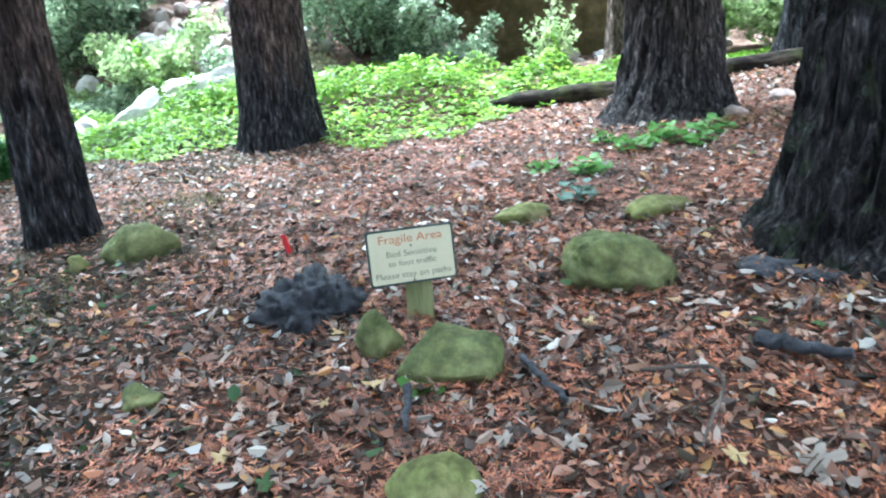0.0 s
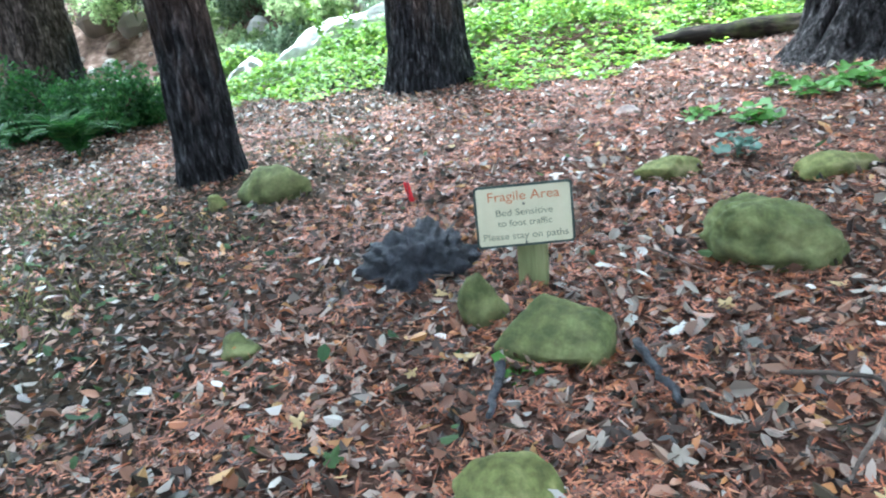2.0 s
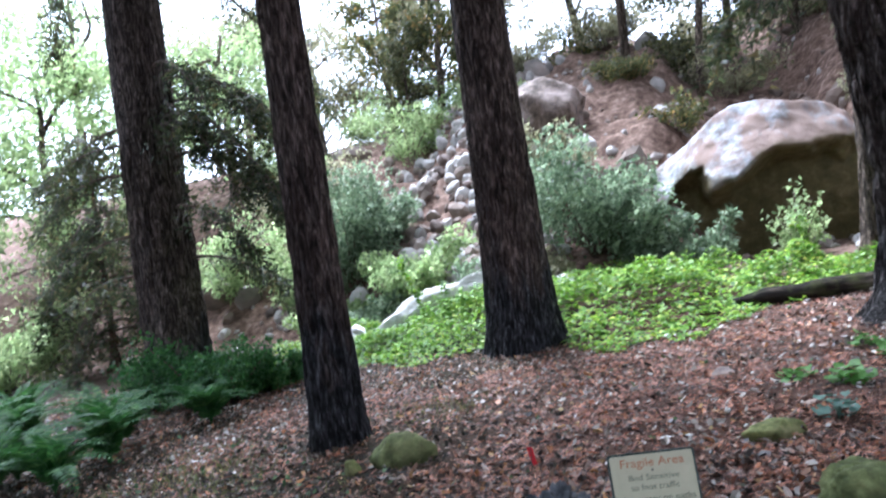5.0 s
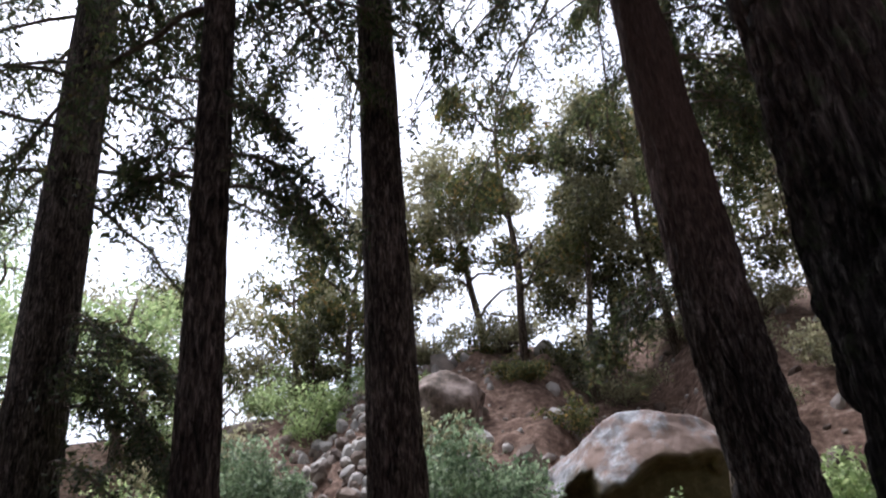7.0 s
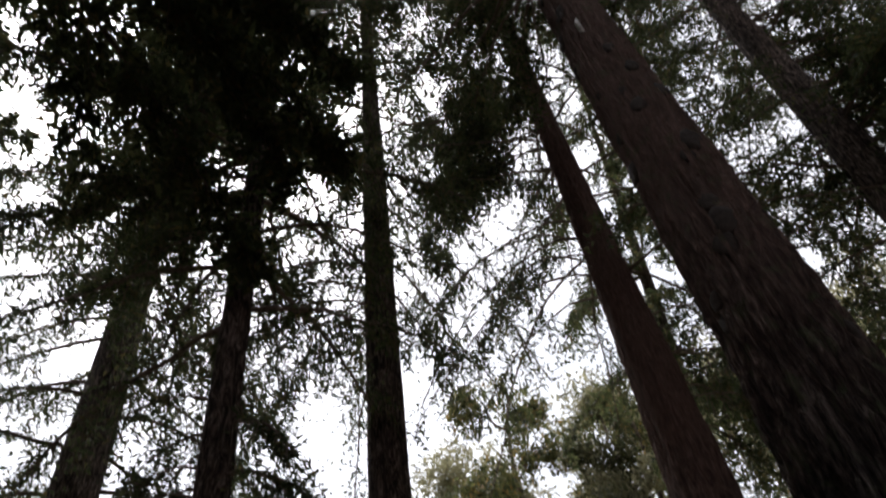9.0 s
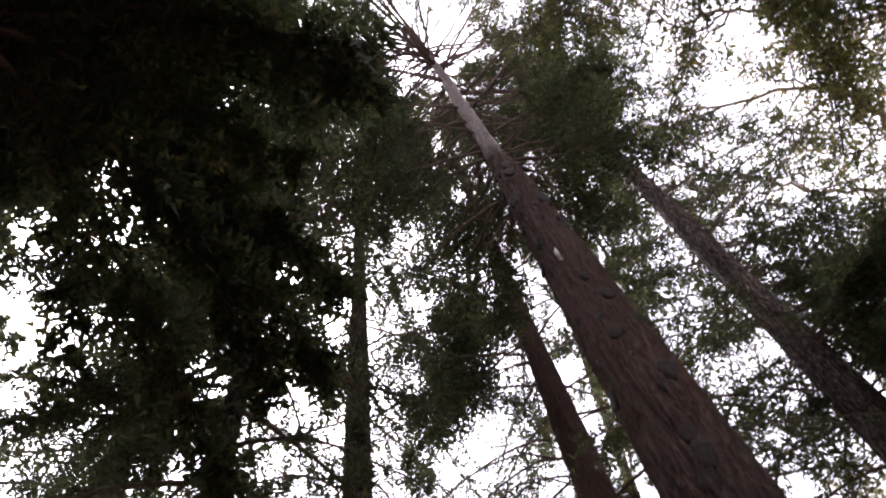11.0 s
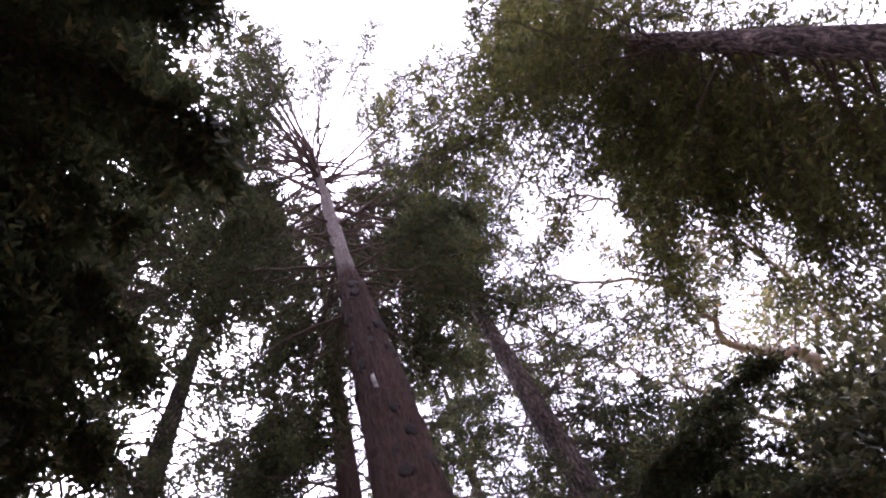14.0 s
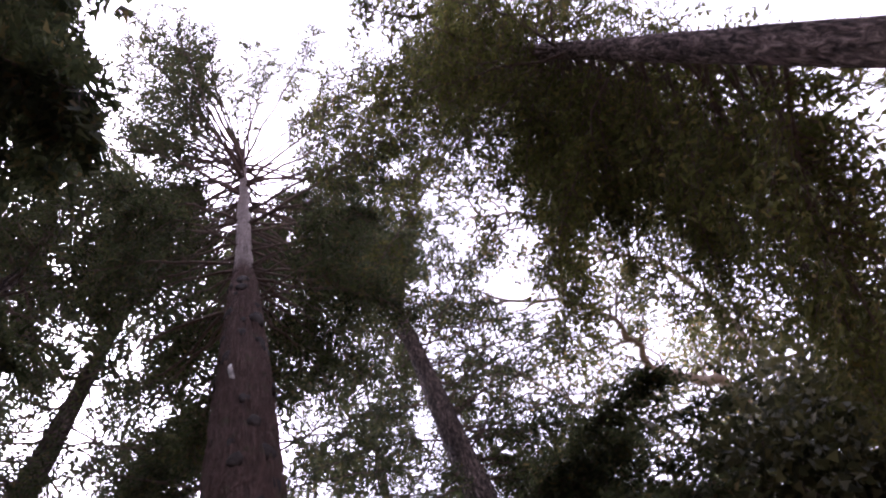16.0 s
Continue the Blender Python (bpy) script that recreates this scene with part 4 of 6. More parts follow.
rock(-2.38, 14.0, (0.85, 0.6, 0.75), 29, PALE_ROCK, "white bleached boulder behind the groundcover", 0, 0.2, group="pale rocks")


def char_stump():
    """A knotted, burnt root lump."""
    bm = bmesh.new()
    bmesh.ops.create_icosphere(bm, subdivisions=5, radius=1.0)
    for v in bm.verts:
        p = v.co.copy()
        k = 1 + 0.42 * noise.fractal(p * 1.7 + Vector((4, 2, 9)), 1.0, 2.0, 5) + 0.55 * (0.4 - abs(noise.noise(Vector((p.x * 5.5, p.y * 2.4, p.z * 1.6))))) + 0.12 * (0.4 - abs(noise.noise(Vector((p.x * 12, p.y * 6, p.z * 4)))))
        v.co = (p.x * k * 0.235, p.y * k * 0.21, max(p.z, -0.6) * k * 0.16)
    ob = part("charred_stump", bm, CHAR, smooth=True)
    ob.matrix_world = pose(-0.87, 3.76, ground_z(-0.87, 3.76) + 0.05, 0, -6, 20)
    tagged(ob, "black charred root stump with cracked surface", "stump")


char_stump()


def stake_flag():
    x, y = -1.25, 4.9
    st = thing("marker_stake", (x, y, ground_z(x, y)), "small red plastic marker flag on a wire", "marker flag")
    v, f = tube([(0, 0, -0.05), (0, 0, 0.1), (0.005, 0, 0.2)], [0.003, 0.003, 0.003], 6)
    part("wire", fast_mesh("wire", v, f), SCREW, st)
    bm = box_bm(0.04, 0.004, 0.14, 0.001, 1, (0.0, 0, 0.1))
    for q in bm.verts:
        q.co.y += 0.012 * math.sin(q.co.z * 40)
        q.co.x += -0.03 * (q.co.z - 0.13) / 0.17
    part("ribbon", bm, RED_PLASTIC, st)


stake_flag()


# ---- logs ----
def log(name, pts, rad, mat, label, seed, seg=20, knobs=0.12, category="log"):
    pts = np.array(pts, float)
    t = np.linspace(0, 1, 26)
    s = np.linspace(0, 1, len(pts))
    path = np.stack([np.interp(t, s, pts[:, k]) for k in range(3)], 1)
    path += np.random.default_rng(seed).normal(0, 0.008, path.shape)
    r = np.interp(t, np.linspace(0, 1, len(rad)), rad)
    v, f = tube(path, r, seg, knobs, seed)
    ob = part(name, fast_mesh(name, v, f, True), mat)
    return tagged(ob, label, category)


def on_ground(x, y, h):
    return (x, y, ground_z(x, y) + h)


log("fallen_log", [on_ground(0.6, 10.7, 0.04), on_ground(1.0, 10.72, 0.09), on_ground(1.8, 10.75, 0.07), on_ground(2.6, 10.85, 0.06), on_ground(4.4, 11.6, 0.04), on_ground(6.5, 11.8, 0.02), on_ground(9.0, 12.2, 0.0)], [0.07, 0.14, 0.17, 0.18, 0.19, 0.2, 0.2], FALLEN_WOOD, "dark rotting fallen log partly covered by groundcover", 3)
log("bleached_log", [(-7.3, 13.2, -0.35), (-6.9, 13.3, 0.12), (-6.57, 13.35, -0.14), (-6.1, 13.5, 0.0), (-5.5, 13.8, 0.38), (-4.8, 14.0, 0.64), (-4.15, 14.2, 0.78), (-3.2, 14.35, 0.62)], [0.12, 0.16, 0.2, 0.21, 0.22, 0.2, 0.17, 0.12], DRIFTWOOD, "white bleached fallen trunk behind the groundcover", 5, knobs=0.75)


# ---- boulder and stones on the slope ----
def big_boulder():
    """An overhanging sandstone block with a hollow below its pale crown."""
    bm = bmesh.new()
    bmesh.ops.create_icosphere(bm, subdivisions=6, radius=1.0)
    lay = []
    cuts = [(Vector(c).normalized(), d) for c, d in (((-0.8, -0.5, 0.45), 0.8), ((-0.2, -0.75, 0.65), 0.78), ((0.5, -0.6, 0.6), 0.82), ((0.1, 0.1, 1.0), 0.86), ((-0.6, 0.1, 0.8), 0.84), ((-1.0, 0.0, 0.05), 0.88))]
    for v in bm.verts:
        p = v.co.copy()
        for nrm, dist in cuts:
            over = p.dot(nrm) - dist
            if over > 0:
                p -= nrm * over * 0.8
        k = 1 + 0.1 * noise.fractal(p * 0.9 + Vector((7, 1, 3)), 1.0, 2.0, 2) + 0.025 * noise.fractal(p * 6, 1.0, 2.0, 4)
        x, y, z = p.x * k, p.y * k, p.z * k
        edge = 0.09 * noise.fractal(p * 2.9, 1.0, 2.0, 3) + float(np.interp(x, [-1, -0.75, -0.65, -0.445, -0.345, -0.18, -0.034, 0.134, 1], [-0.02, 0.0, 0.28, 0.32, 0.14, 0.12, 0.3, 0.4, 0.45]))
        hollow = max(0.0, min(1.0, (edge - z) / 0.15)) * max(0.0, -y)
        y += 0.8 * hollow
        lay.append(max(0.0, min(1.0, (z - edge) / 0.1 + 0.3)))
        v.co = (x * 2.8 + 0.5 * max(z, -0.1), y * 2.1, z * (2.5 if z > 0 else 3.6))
    me = bpy.data.meshes.new("boulder")
    bm.to_mesh(me)
    bm.free()
    # share of pale crown colour at each vertex, falling to zero below the edge
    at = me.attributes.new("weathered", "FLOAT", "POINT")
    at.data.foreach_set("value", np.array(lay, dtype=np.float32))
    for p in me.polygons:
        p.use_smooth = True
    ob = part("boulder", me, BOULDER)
    ob.matrix_world = pose(1.75, 19.0, 1.75, 0, 0, 0)
    tagged(ob, "huge sandstone boulder, pale crown over a brown hollow", "boulder")


big_boulder()
rock(-3.6, 23.2, (3.0, 2.4, 2.2), 41, BROWN_ROCK, "large brown rock on the hillside", 0, 0.3, group="hillside rocks", name="hillside_rock")


def talus():
    """Loose stones down the gully of the slope."""
    rng = np.random.default_rng(5)
    tmpl = [rock_mesh(0.5, 0.42, 0.34, 60 + k, 2, 0.25, 4) for k in range(6)]
    pieces = []
    for k in range(1300):
        y = rng.uniform(16.5, 32) if k % 4 else rng.uniform(14.6, 17.5)
        x = rng.normal(-5.0 - 0.25 * (y - 17), 1.0 + 0.09 * (y - 17)) if k < 600 else rng.uniform(-16, 14)
        s = rng.uniform(0.22, 0.75) if k < 600 else min(1.5 if k % 4 else 0.5, 0.16 * rng.random() ** -0.55)
        co = np.empty(len(tmpl[k % 6].vertices) * 3)
        tmpl[k % 6].vertices.foreach_get("co", co)
        co = co.reshape(-1, 3) * s
        m = np.array(Euler(rng.uniform(-3, 3, 3)).to_matrix())
        co = co @ m.T + [x, y, ground_z(x, y) + 0.05 * s]
        f = np.array([p.vertices[:] for p in tmpl[k % 6].polygons])
        pieces.append((co, f))
    v, f = join(pieces)
    ob = part("scree", fast_mesh("scree", v, np.concatenate(f), False), SCREE_ROCK)
    tagged(ob, "loose brown and grey stones on the slope", "stones", kind="stuff")


talus()


# ---- broadleaf trees and brush ----
def clump_leaves(centres, radii, count, size, rng, squash=0.75):
    """Leaves strewn through uneven clumps, denser towards their skins."""
    c = rng.integers(0, len(centres), count)
    d = rng.normal(0, 1, (count, 3))
    d /= np.linalg.norm(d, axis=1, keepdims=True)
    rr = radii[c] * (0.35 + 0.65 * rng.random(count) ** 0.5) * (0.75 + 0.5 * value_noise(d[:, 0] * 2 + c * 3.1 + 9, d[:, 1] * 2 + d[:, 2] * 2 + 9, 3))
    p = centres[c] + d * rr[:, None] * [1, 1, squash]
    ld = rng.normal(0, 1, (count, 3)) + [0, 0, -0.35]
    L = size * rng.uniform(0.6, 1.4, count)
    return leaf_tris(p, ld, rng.normal(0, 1, (count, 3)) + [0, 0, 0.6], L, L * 0.7)


def broadleaf(x, y, height, spread, leafmat, label, seed, leaves=9000, leaf=0.16, trunk_r=0.18, lean=(0, 0), first=0.35, name="tree", category="tree", bark=None, group="trees on the hillside", squash=0.7, clump=0.24):
    rng = np.random.default_rng(seed)
    z0 = ground_z(x, y)
    tree = thing(name, (x, y, z0), label, category, group)
    tips = []
    main = [np.array([lean[0] * s * height + rng.normal(0, 0.02) * height * s, lean[1] * s * height + rng.normal(0, 0.02) * height * s, s * height * 0.85 - 0.2 * (s == 0)]) for s in np.linspace(0, 1, 7)]
    main = np.array(main)
    v, f = tube(main, np.linspace(trunk_r, trunk_r * 0.25, 7), 12, 0.15, seed)
    part("trunk", fast_mesh("trunk", v, f, True), bark or BARK_OAK, tree)
    n1 = 9
    for k in range(n1):
        s = first + (0.95 - first) * (k + rng.random()) / n1
        q = s * 6
        i = min(int(q), 5)
        st = main[i] + (main[i + 1] - main[i]) * (q - i)
        az = k * 2.4 + rng.uniform(-0.6, 0.6)
        L = spread * rng.uniform(0.6, 1.1) * (1.15 - 0.6 * s)
        path = limb_path(st, az, L, rng.uniform(0.3, 0.9), rng.uniform(0.0, 0.4), rng, 7)
        path[1:-1] += rng.normal(0, 0.05 * L, (5, 3))
        lv, lf = tube(path, np.linspace(trunk_r * 0.4, trunk_r * 0.08, 7), 7, 0.1, seed + k)
        part("limb", fast_mesh("limb", lv, lf, True), bark or BARK_OAK, tree)
        tips += [path[-1], path[-3] + rng.normal(0, 0.12 * spread, 3), path[3] + rng.normal(0, 0.15 * spread, 3)]
        for j in range(2):
            w = rng.uniform(0.4, 0.8)
            b = path[int(w * 6)]
            p2 = limb_path(b, az + rng.choice([-1, 1]) * rng.uniform(0.5, 1.1), L * 0.55, rng.uniform(0.1, 0.8), 0.2, rng, 5)
            lv, lf = tube(p2, np.linspace(trunk_r * 0.16, trunk_r * 0.05, 5), 5)
            part("branch", fast_mesh("branch", lv, lf, True), bark or BARK_OAK, tree)
            tips += [p2[-1], p2[-2] + rng.normal(0, 0.1 * spread, 3)]
    tips.append(main[-1])
    tips = np.array(tips)
    rad = spread * clump * rng.uniform(0.6, 1.5, len(tips))
    v, f = clump_leaves(tips, rad, leaves, leaf, rng, squash)
    part("crown", fast_mesh("crown", v, f), leafmat, tree)
    return tree


def shrub(x, y, height, spread, leafmat, label, seed, leaves=4000, leaf=0.09, name="shrub", group="brush at the foot of the slope"):
    rng = np.random.default_rng(seed)
    z0 = ground_z(x, y)
    sh = thing(name, (x, y, z0), label, "shrub", group)
    cs = []
    for k in range(13):
        az = k * 2.4 + rng.uniform(-0.5, 0.5)
        hh = height * rng.uniform(0.45, 1.0)
        path = limb_path((0, 0, -0.1), az, spread * rng.uniform(0.3, 1.0), hh / spread * 1.4, hh / spread * 0.4, rng, 6)
        v, f = tube(path, np.linspace(0.03, 0.008, 6), 5)
        part("stem", fast_mesh("stem", v, f, True), TWIG, sh)
        cs += [path[-1], path[3], path[4]]
    cs = np.array(cs)
    v, f = clump_leaves(cs, rng.uniform(0.16, 0.34, len(cs)) * (spread + height) * 0.5, leaves, leaf, rng, 0.85)
    part("foliage", fast_mesh("foliage", v, f), leafmat, sh)
    return sh


# ridge trees, from the open end of the slope to the boulder
for k, (x, y, h, w, n, lean) in enumerate([
        (-9.4, 30, 10, 3.4, 12000, (0.08, 0)), (-6.8, 32, 12, 4.2, 14000, (0.05, 0)), (-3.2, 33, 13, 4.6, 17000, (-0.1, 0)), (-1.2, 30, 16, 4.4, 19000, (0.02, 0)), (3.0, 33, 17, 4.6, 17000, (0.05, 0)),
        (5.2, 30, 15, 4.4, 18000, (-0.08, 0)), (7.5, 31, 14, 5.0, 17000, (0.05, 0)), (10.5, 28, 14, 5.2, 17000, (0, 0)), (15, 26, 15, 6, 15000, (0, 0)), (-12.6, 32, 8, 3.2, 8000, (0, 0)), (-16.5, 32, 7, 4, 8000, (0, 0)), (-22, 34, 9, 5, 9000, (0, 0)), (20, 22, 15, 6, 12000, (0, 0))]):
    broadleaf(x, y, h, w, HILL_LEAF if k % 3 else OAK_LEAF, "crooked evergreen tree on the ridge of the slope", 100 + k, int(n * 0.72), 0.21, 0.2, lean, 0.04, squash=0.95, clump=0.2)
broadleaf(1.3, 27.5, 16.0, 1.8, IVY_LEAF, "dark narrow tree hung with dense foliage", 139, 10000, 0.17, 0.16, (0.1, 0), 0.02, squash=1.3, clump=0.4)
broadleaf(-9.9, 27.0, 5.6, 1.1, IVY_LEAF, "small dark tree on the open slope", 138, 4500, 0.14, 0.08, (0.05, 0), 0.05, squash=1.2, clump=0.35)
# leafy trees at the open side, beyond the ferns
for k, (x, y, h, w, n) in enumerate([(-20.5, 18.5, 9, 4.2, 15000), (-23, 14, 12, 5.5, 16000), (-25, 25, 12, 6, 14000), (-18, 26, 8, 4.0, 12000)]):
    broadleaf(x, y, h, w, BRIGHT_LEAF, "leafy spreading tree beside the clearing", 120 + k, int(n * 0.62), 0.2, 0.22, (0.05, 0), 0.1, group="trees at the open side")
# oaks with crooked limbs over the grove's edge
TALL_OAK = broadleaf(23.4, 12.9, 28, 10.5, OAK_LEAF, "tall oak with crooked limbs and yellowing leaves", 140, 44000, 0.17, 0.5, (0.0, 0.0), 0.4, name="oak_tree", group="oaks", clump=0.17)
broadleaf(13.4, 7.9, 13, 5.4, IVY_LEAF, "broad oak with dense olive foliage", 141, 36000, 0.19, 0.35, (-0.02, 0.02), 0.3, name="oak_tree", group="oaks", clump=0.26)
broadleaf(17.2, 4.6, 14, 5.6, IVY_LEAF, "broad oak with dense olive foliage", 142, 26000, 0.22, 0.35, (-0.02, 0.02), 0.3, name="oak_tree", group="oaks", clump=0.26)

# long crooked boughs of the tall oak, reaching over the grove
def oak_bough(oak, pts, r0, r1, side, leafy, seed, label):
    """A bough through the given places, forking side branches and loose tufts of leaves from some way along it."""
    rng = np.random.default_rng(seed)
    inv = oak.matrix_world.inverted()
    p = np.array([inv @ Vector(q) for q in pts])
    u, q = np.linspace(0, 1, 44), np.linspace(0, 1, len(pts))
    path = np.stack([np.interp(u, q, p[:, k]) for k in range(3)], 1)
    path[1:-1] = (path[:-2] + path[1:-1] * 2 + path[2:]) / 4
    path[2:-1] += rng.normal(0, 0.05, (41, 3))
    v, f = tube(path, r0 + (r1 - r0) * u ** 0.8, 10, 0.12, seed)
    bough = part("bough", fast_mesh("bough", v, f, True), PALE_OAK, oak, label)
    tips = [path[-1]]
    for k in range(side):
        w = leafy + (0.98 - leafy) * (k + rng.random()) / side
        i = int(w * 43)
        d = path[min(i + 1, 43)] - path[i - 1]
        az = math.atan2(d[0], d[1]) + rng.choice([-1, 1]) * rng.uniform(0.4, 1.4)
        b = limb_path(path[i], az, rng.uniform(1.2, 3.0), rng.uniform(0.0, 0.8), rng.uniform(0.0, 0.3), rng, 7)
        b[1:] += rng.normal(0, 0.09, (6, 3))
        v, f = tube(b, np.linspace(0.045, 0.014, 7), 6)
        part("branch", fast_mesh("branch", v, f, True), PALE_OAK if k % 2 else TWIG, bough)
        tips += [b[-1], b[4] + rng.normal(0, 0.3, 3), b[3] + rng.normal(0, 0.45, 3), b[5] + rng.normal(0, 0.4, 3)]
    tips = np.array(tips)
    v, f = clump_leaves(tips, rng.uniform(0.25, 0.85, len(tips)), len(tips) * 62, 0.14, rng, 0.6)
    part("foliage", fast_mesh("foliage", v, f), OAK_LEAF, bough, "yellowing oak leaves in loose tufts")


oak_bough(TALL_OAK, [(23.4, 12.9, 20.6), (22.6, 12.4, 21.7), (20.6, 11.1, 22.0), (19.6, 10.2, 22.3), (18.8, 9.8, 22.3), (18.2, 10.0, 22.2), (17.2, 9.7, 22.0), (15.9, 9.5, 22.0), (15.3, 8.7, 22.1), (14.6, 8.3, 22.1), (14.0, 7.6, 22.4), (12.4, 7.3, 22.8), (10.6, 7.6, 23.1), (9.0, 7.4, 23.4)], 0.32, 0.03, 22, 0.3, 4, "pale crooked bough")
oak_bough(TALL_OAK, [(23.4, 12.9, 18.4), (21.2, 9.9, 20.4), (18.4, 7.4, 21.8), (15.4, 5.6, 22.4), (12.8, 5.4, 22.6), (10.6, 4.4, 23.0), (8.6, 4.9, 23.4)], 0.14, 0.03, 20, 0.38, 6, "thin grey bough")
oak_bough(TALL_OAK, [(23.4, 12.9, 19.2), (20.2, 13.3, 20.6), (16.8, 11.8, 22.2), (13.6, 11.3, 22.8), (10.8, 10.2, 23.4), (8.8, 9.4, 23.6)], 0.14, 0.03, 16, 0.36, 8, "thin grey bough")

for k, (x, y, h, w, n, mat) in enumerate([
        (-1.9, 16.2, 3.6, 1.6, 7500, BRUSH_LEAF), (-0.8, 15.9, 2.0, 1.1, 3800, BRUSH_LEAF), (-6.2, 15.7, 1.9, 1.3, 5500, BRIGHT_LEAF), (-8.5, 17.0, 3.9, 1.2, 6500, BRUSH_LEAF), (-8.0, 18.4, 2.9, 1.0, 4500, BRUSH_LEAF),
        (-10.2, 17.6, 2.8, 1.7, 6500, BRIGHT_LEAF), (-13.0, 18.5, 2.6, 1.9, 6000, BRIGHT_LEAF), (0.4, 15.8, 1.5, 0.7, 2200, BRUSH_LEAF), (-3.4, 19.2, 2.0, 1.3, 4500, HILL_LEAF), (-11, 20, 3, 2, 6000, HILL_LEAF),
        (-7.2, 15.0, 1.1, 0.9, 2600, BRUSH_LEAF), (-8.4, 15.2, 1.4, 1.0, 3000, BRIGHT_LEAF), (-6.2, 14.9, 0.8, 0.8, 2000, BRUSH_LEAF), (-4.6, 15.0, 1.2, 0.9, 2600, BRUSH_LEAF), (-3.4, 15.3, 1.0, 0.9, 2400, HILL_LEAF), (2.3, 16.0, 1.8, 0.5, 700, BRIGHT_LEAF),
        (4.9, 15.0, 2.0, 1.2, 5500, BRIGHT_LEAF), (7.0, 14.6, 2.6, 1.6, 6500, BRIGHT_LEAF), (10.0, 15.0, 3.4, 2.2, 7500, BRIGHT_LEAF), (-16.5, 13.0, 3.0, 2.2, 7500, BRIGHT_LEAF), (-19, 11, 3.0, 2.2, 7000, BRIGHT_LEAF),
        (-9, 31, 2.6, 2.2, 4000, BRIGHT_LEAF), (-5.5, 31.5, 2.6, 2.2, 4000, HILL_LEAF), (-2, 31.5, 2.4, 2.2, 4000, HILL_LEAF), (1.6, 31.5, 2.8, 2.4, 4000, OAK_LEAF), (5.4, 31, 2.8, 2.4, 4000, HILL_LEAF), (9, 30, 2.8, 2.4, 4000, HILL_LEAF), (-13, 31, 2.6, 2.4, 4000, BRIGHT_LEAF), (-1.2, 26.5, 1.6, 1.6, 2500, OAK_LEAF), (2.5, 27.5, 1.8, 1.8, 2500, HILL_LEAF), (-6, 26, 1.8, 1.6, 2500, BRIGHT_LEAF), (-9.5, 25.5, 2.4, 2.0, 4000, BRIGHT_LEAF), (6.5, 25.5, 1.8, 1.7, 2500, HILL_LEAF), (9, 22, 2, 2, 3500, HILL_LEAF), (12, 20, 2.5, 2.2, 4500, OAK_LEAF), (-14, 25, 2.5, 2.2, 4000, BRIGHT_LEAF), (0.3, 22.5, 1.2, 1.1, 1500, OAK_LEAF), (5.6, 20.8, 1.5, 1.2, 2500, HILL_LEAF)]):
    shrub(x, y, h, w, mat, "loose grey-green shrub on the slope" if y > 17.5 else "loose grey-green shrub at the foot of the slope", 160 + k, int(n * 1.05), 0.12)


# ---- groundcover ----
def carpet_edge(x):
    return np.interp(x, [-9, -5.6, -4.0, -2.6, -1.1, 0.0, 0.7, 1.2, 2.4, 5, 9], [11.2, 10.5, 10.0, 10.6, 9.0, 8.9, 9.6, 10.75, 11.2, 12.2, 13.0])


def groundcover():
    rng = np.random.default_rng(9)
    n = 34000
    x = rng.uniform(-8.5, 8.5, n)
    e = carpet_edge(x) + 0.35 * (value_noise(x * 2.1 + 50, x * 0, 4) - 0.5) * 2
    y = e + (np.interp(x, [-1, 0.5, 2.5], [15.3, 14.2, 13.4]) - e) * rng.random(n) ** 1.25
    t = y - e
    clumps = value_noise(x * 1.6 + 40, y * 1.6, 8)
    keep = rng.random(n) < np.clip(0.25 + t * 0.8, 0, 1) * (0.35 + 0.9 * clumps)
    x, y, t, clumps = x[keep], y[keep], t[keep], clumps[keep]
    n = len(x)
    h = (0.05 + 0.6 * ss(0, 2.4, t) * (0.15 + clumps ** 1.5)) * (0.35 + 0.65 * rng.random(n) ** 0.5)
    h = h + 0.5 * np.exp(-((x + 4.35) / 0.8) ** 2 - ((y - 12.9) / 0.6) ** 2) * rng.random(n) ** 0.5
    p = np.stack([x, y, terrain(x, y) + h], 1)
    pieces = []
    az = rng.uniform(0, 2 * np.pi, n)
    for k in range(3):
        a = az + (k - 1) * 1.25
        d = np.stack([np.cos(a), np.sin(a), rng.normal(0.05, 0.25, n)], 1)
        L = rng.uniform(0.05, 0.1, n) * (1.15 if k == 1 else 0.9)
        pieces.append(leaf_quads(p, d, np.tile([0, 0, 1.0], (n, 1)) + rng.normal(0, 0.3, (n, 3)), L, L * 0.75, -0.05))
    v = np.concatenate([q[0].reshape(n, 4, 3) for q in pieces], 1).reshape(-1, 3)
    f = np.arange(n * 12).reshape(-1, 4)
    ob = part("groundcover", fast_mesh("groundcover", v, f), CARPET_LEAF)
    tagged(ob, "bright green three-leaved groundcover along the bank", "groundcover", kind="stuff")


groundcover()


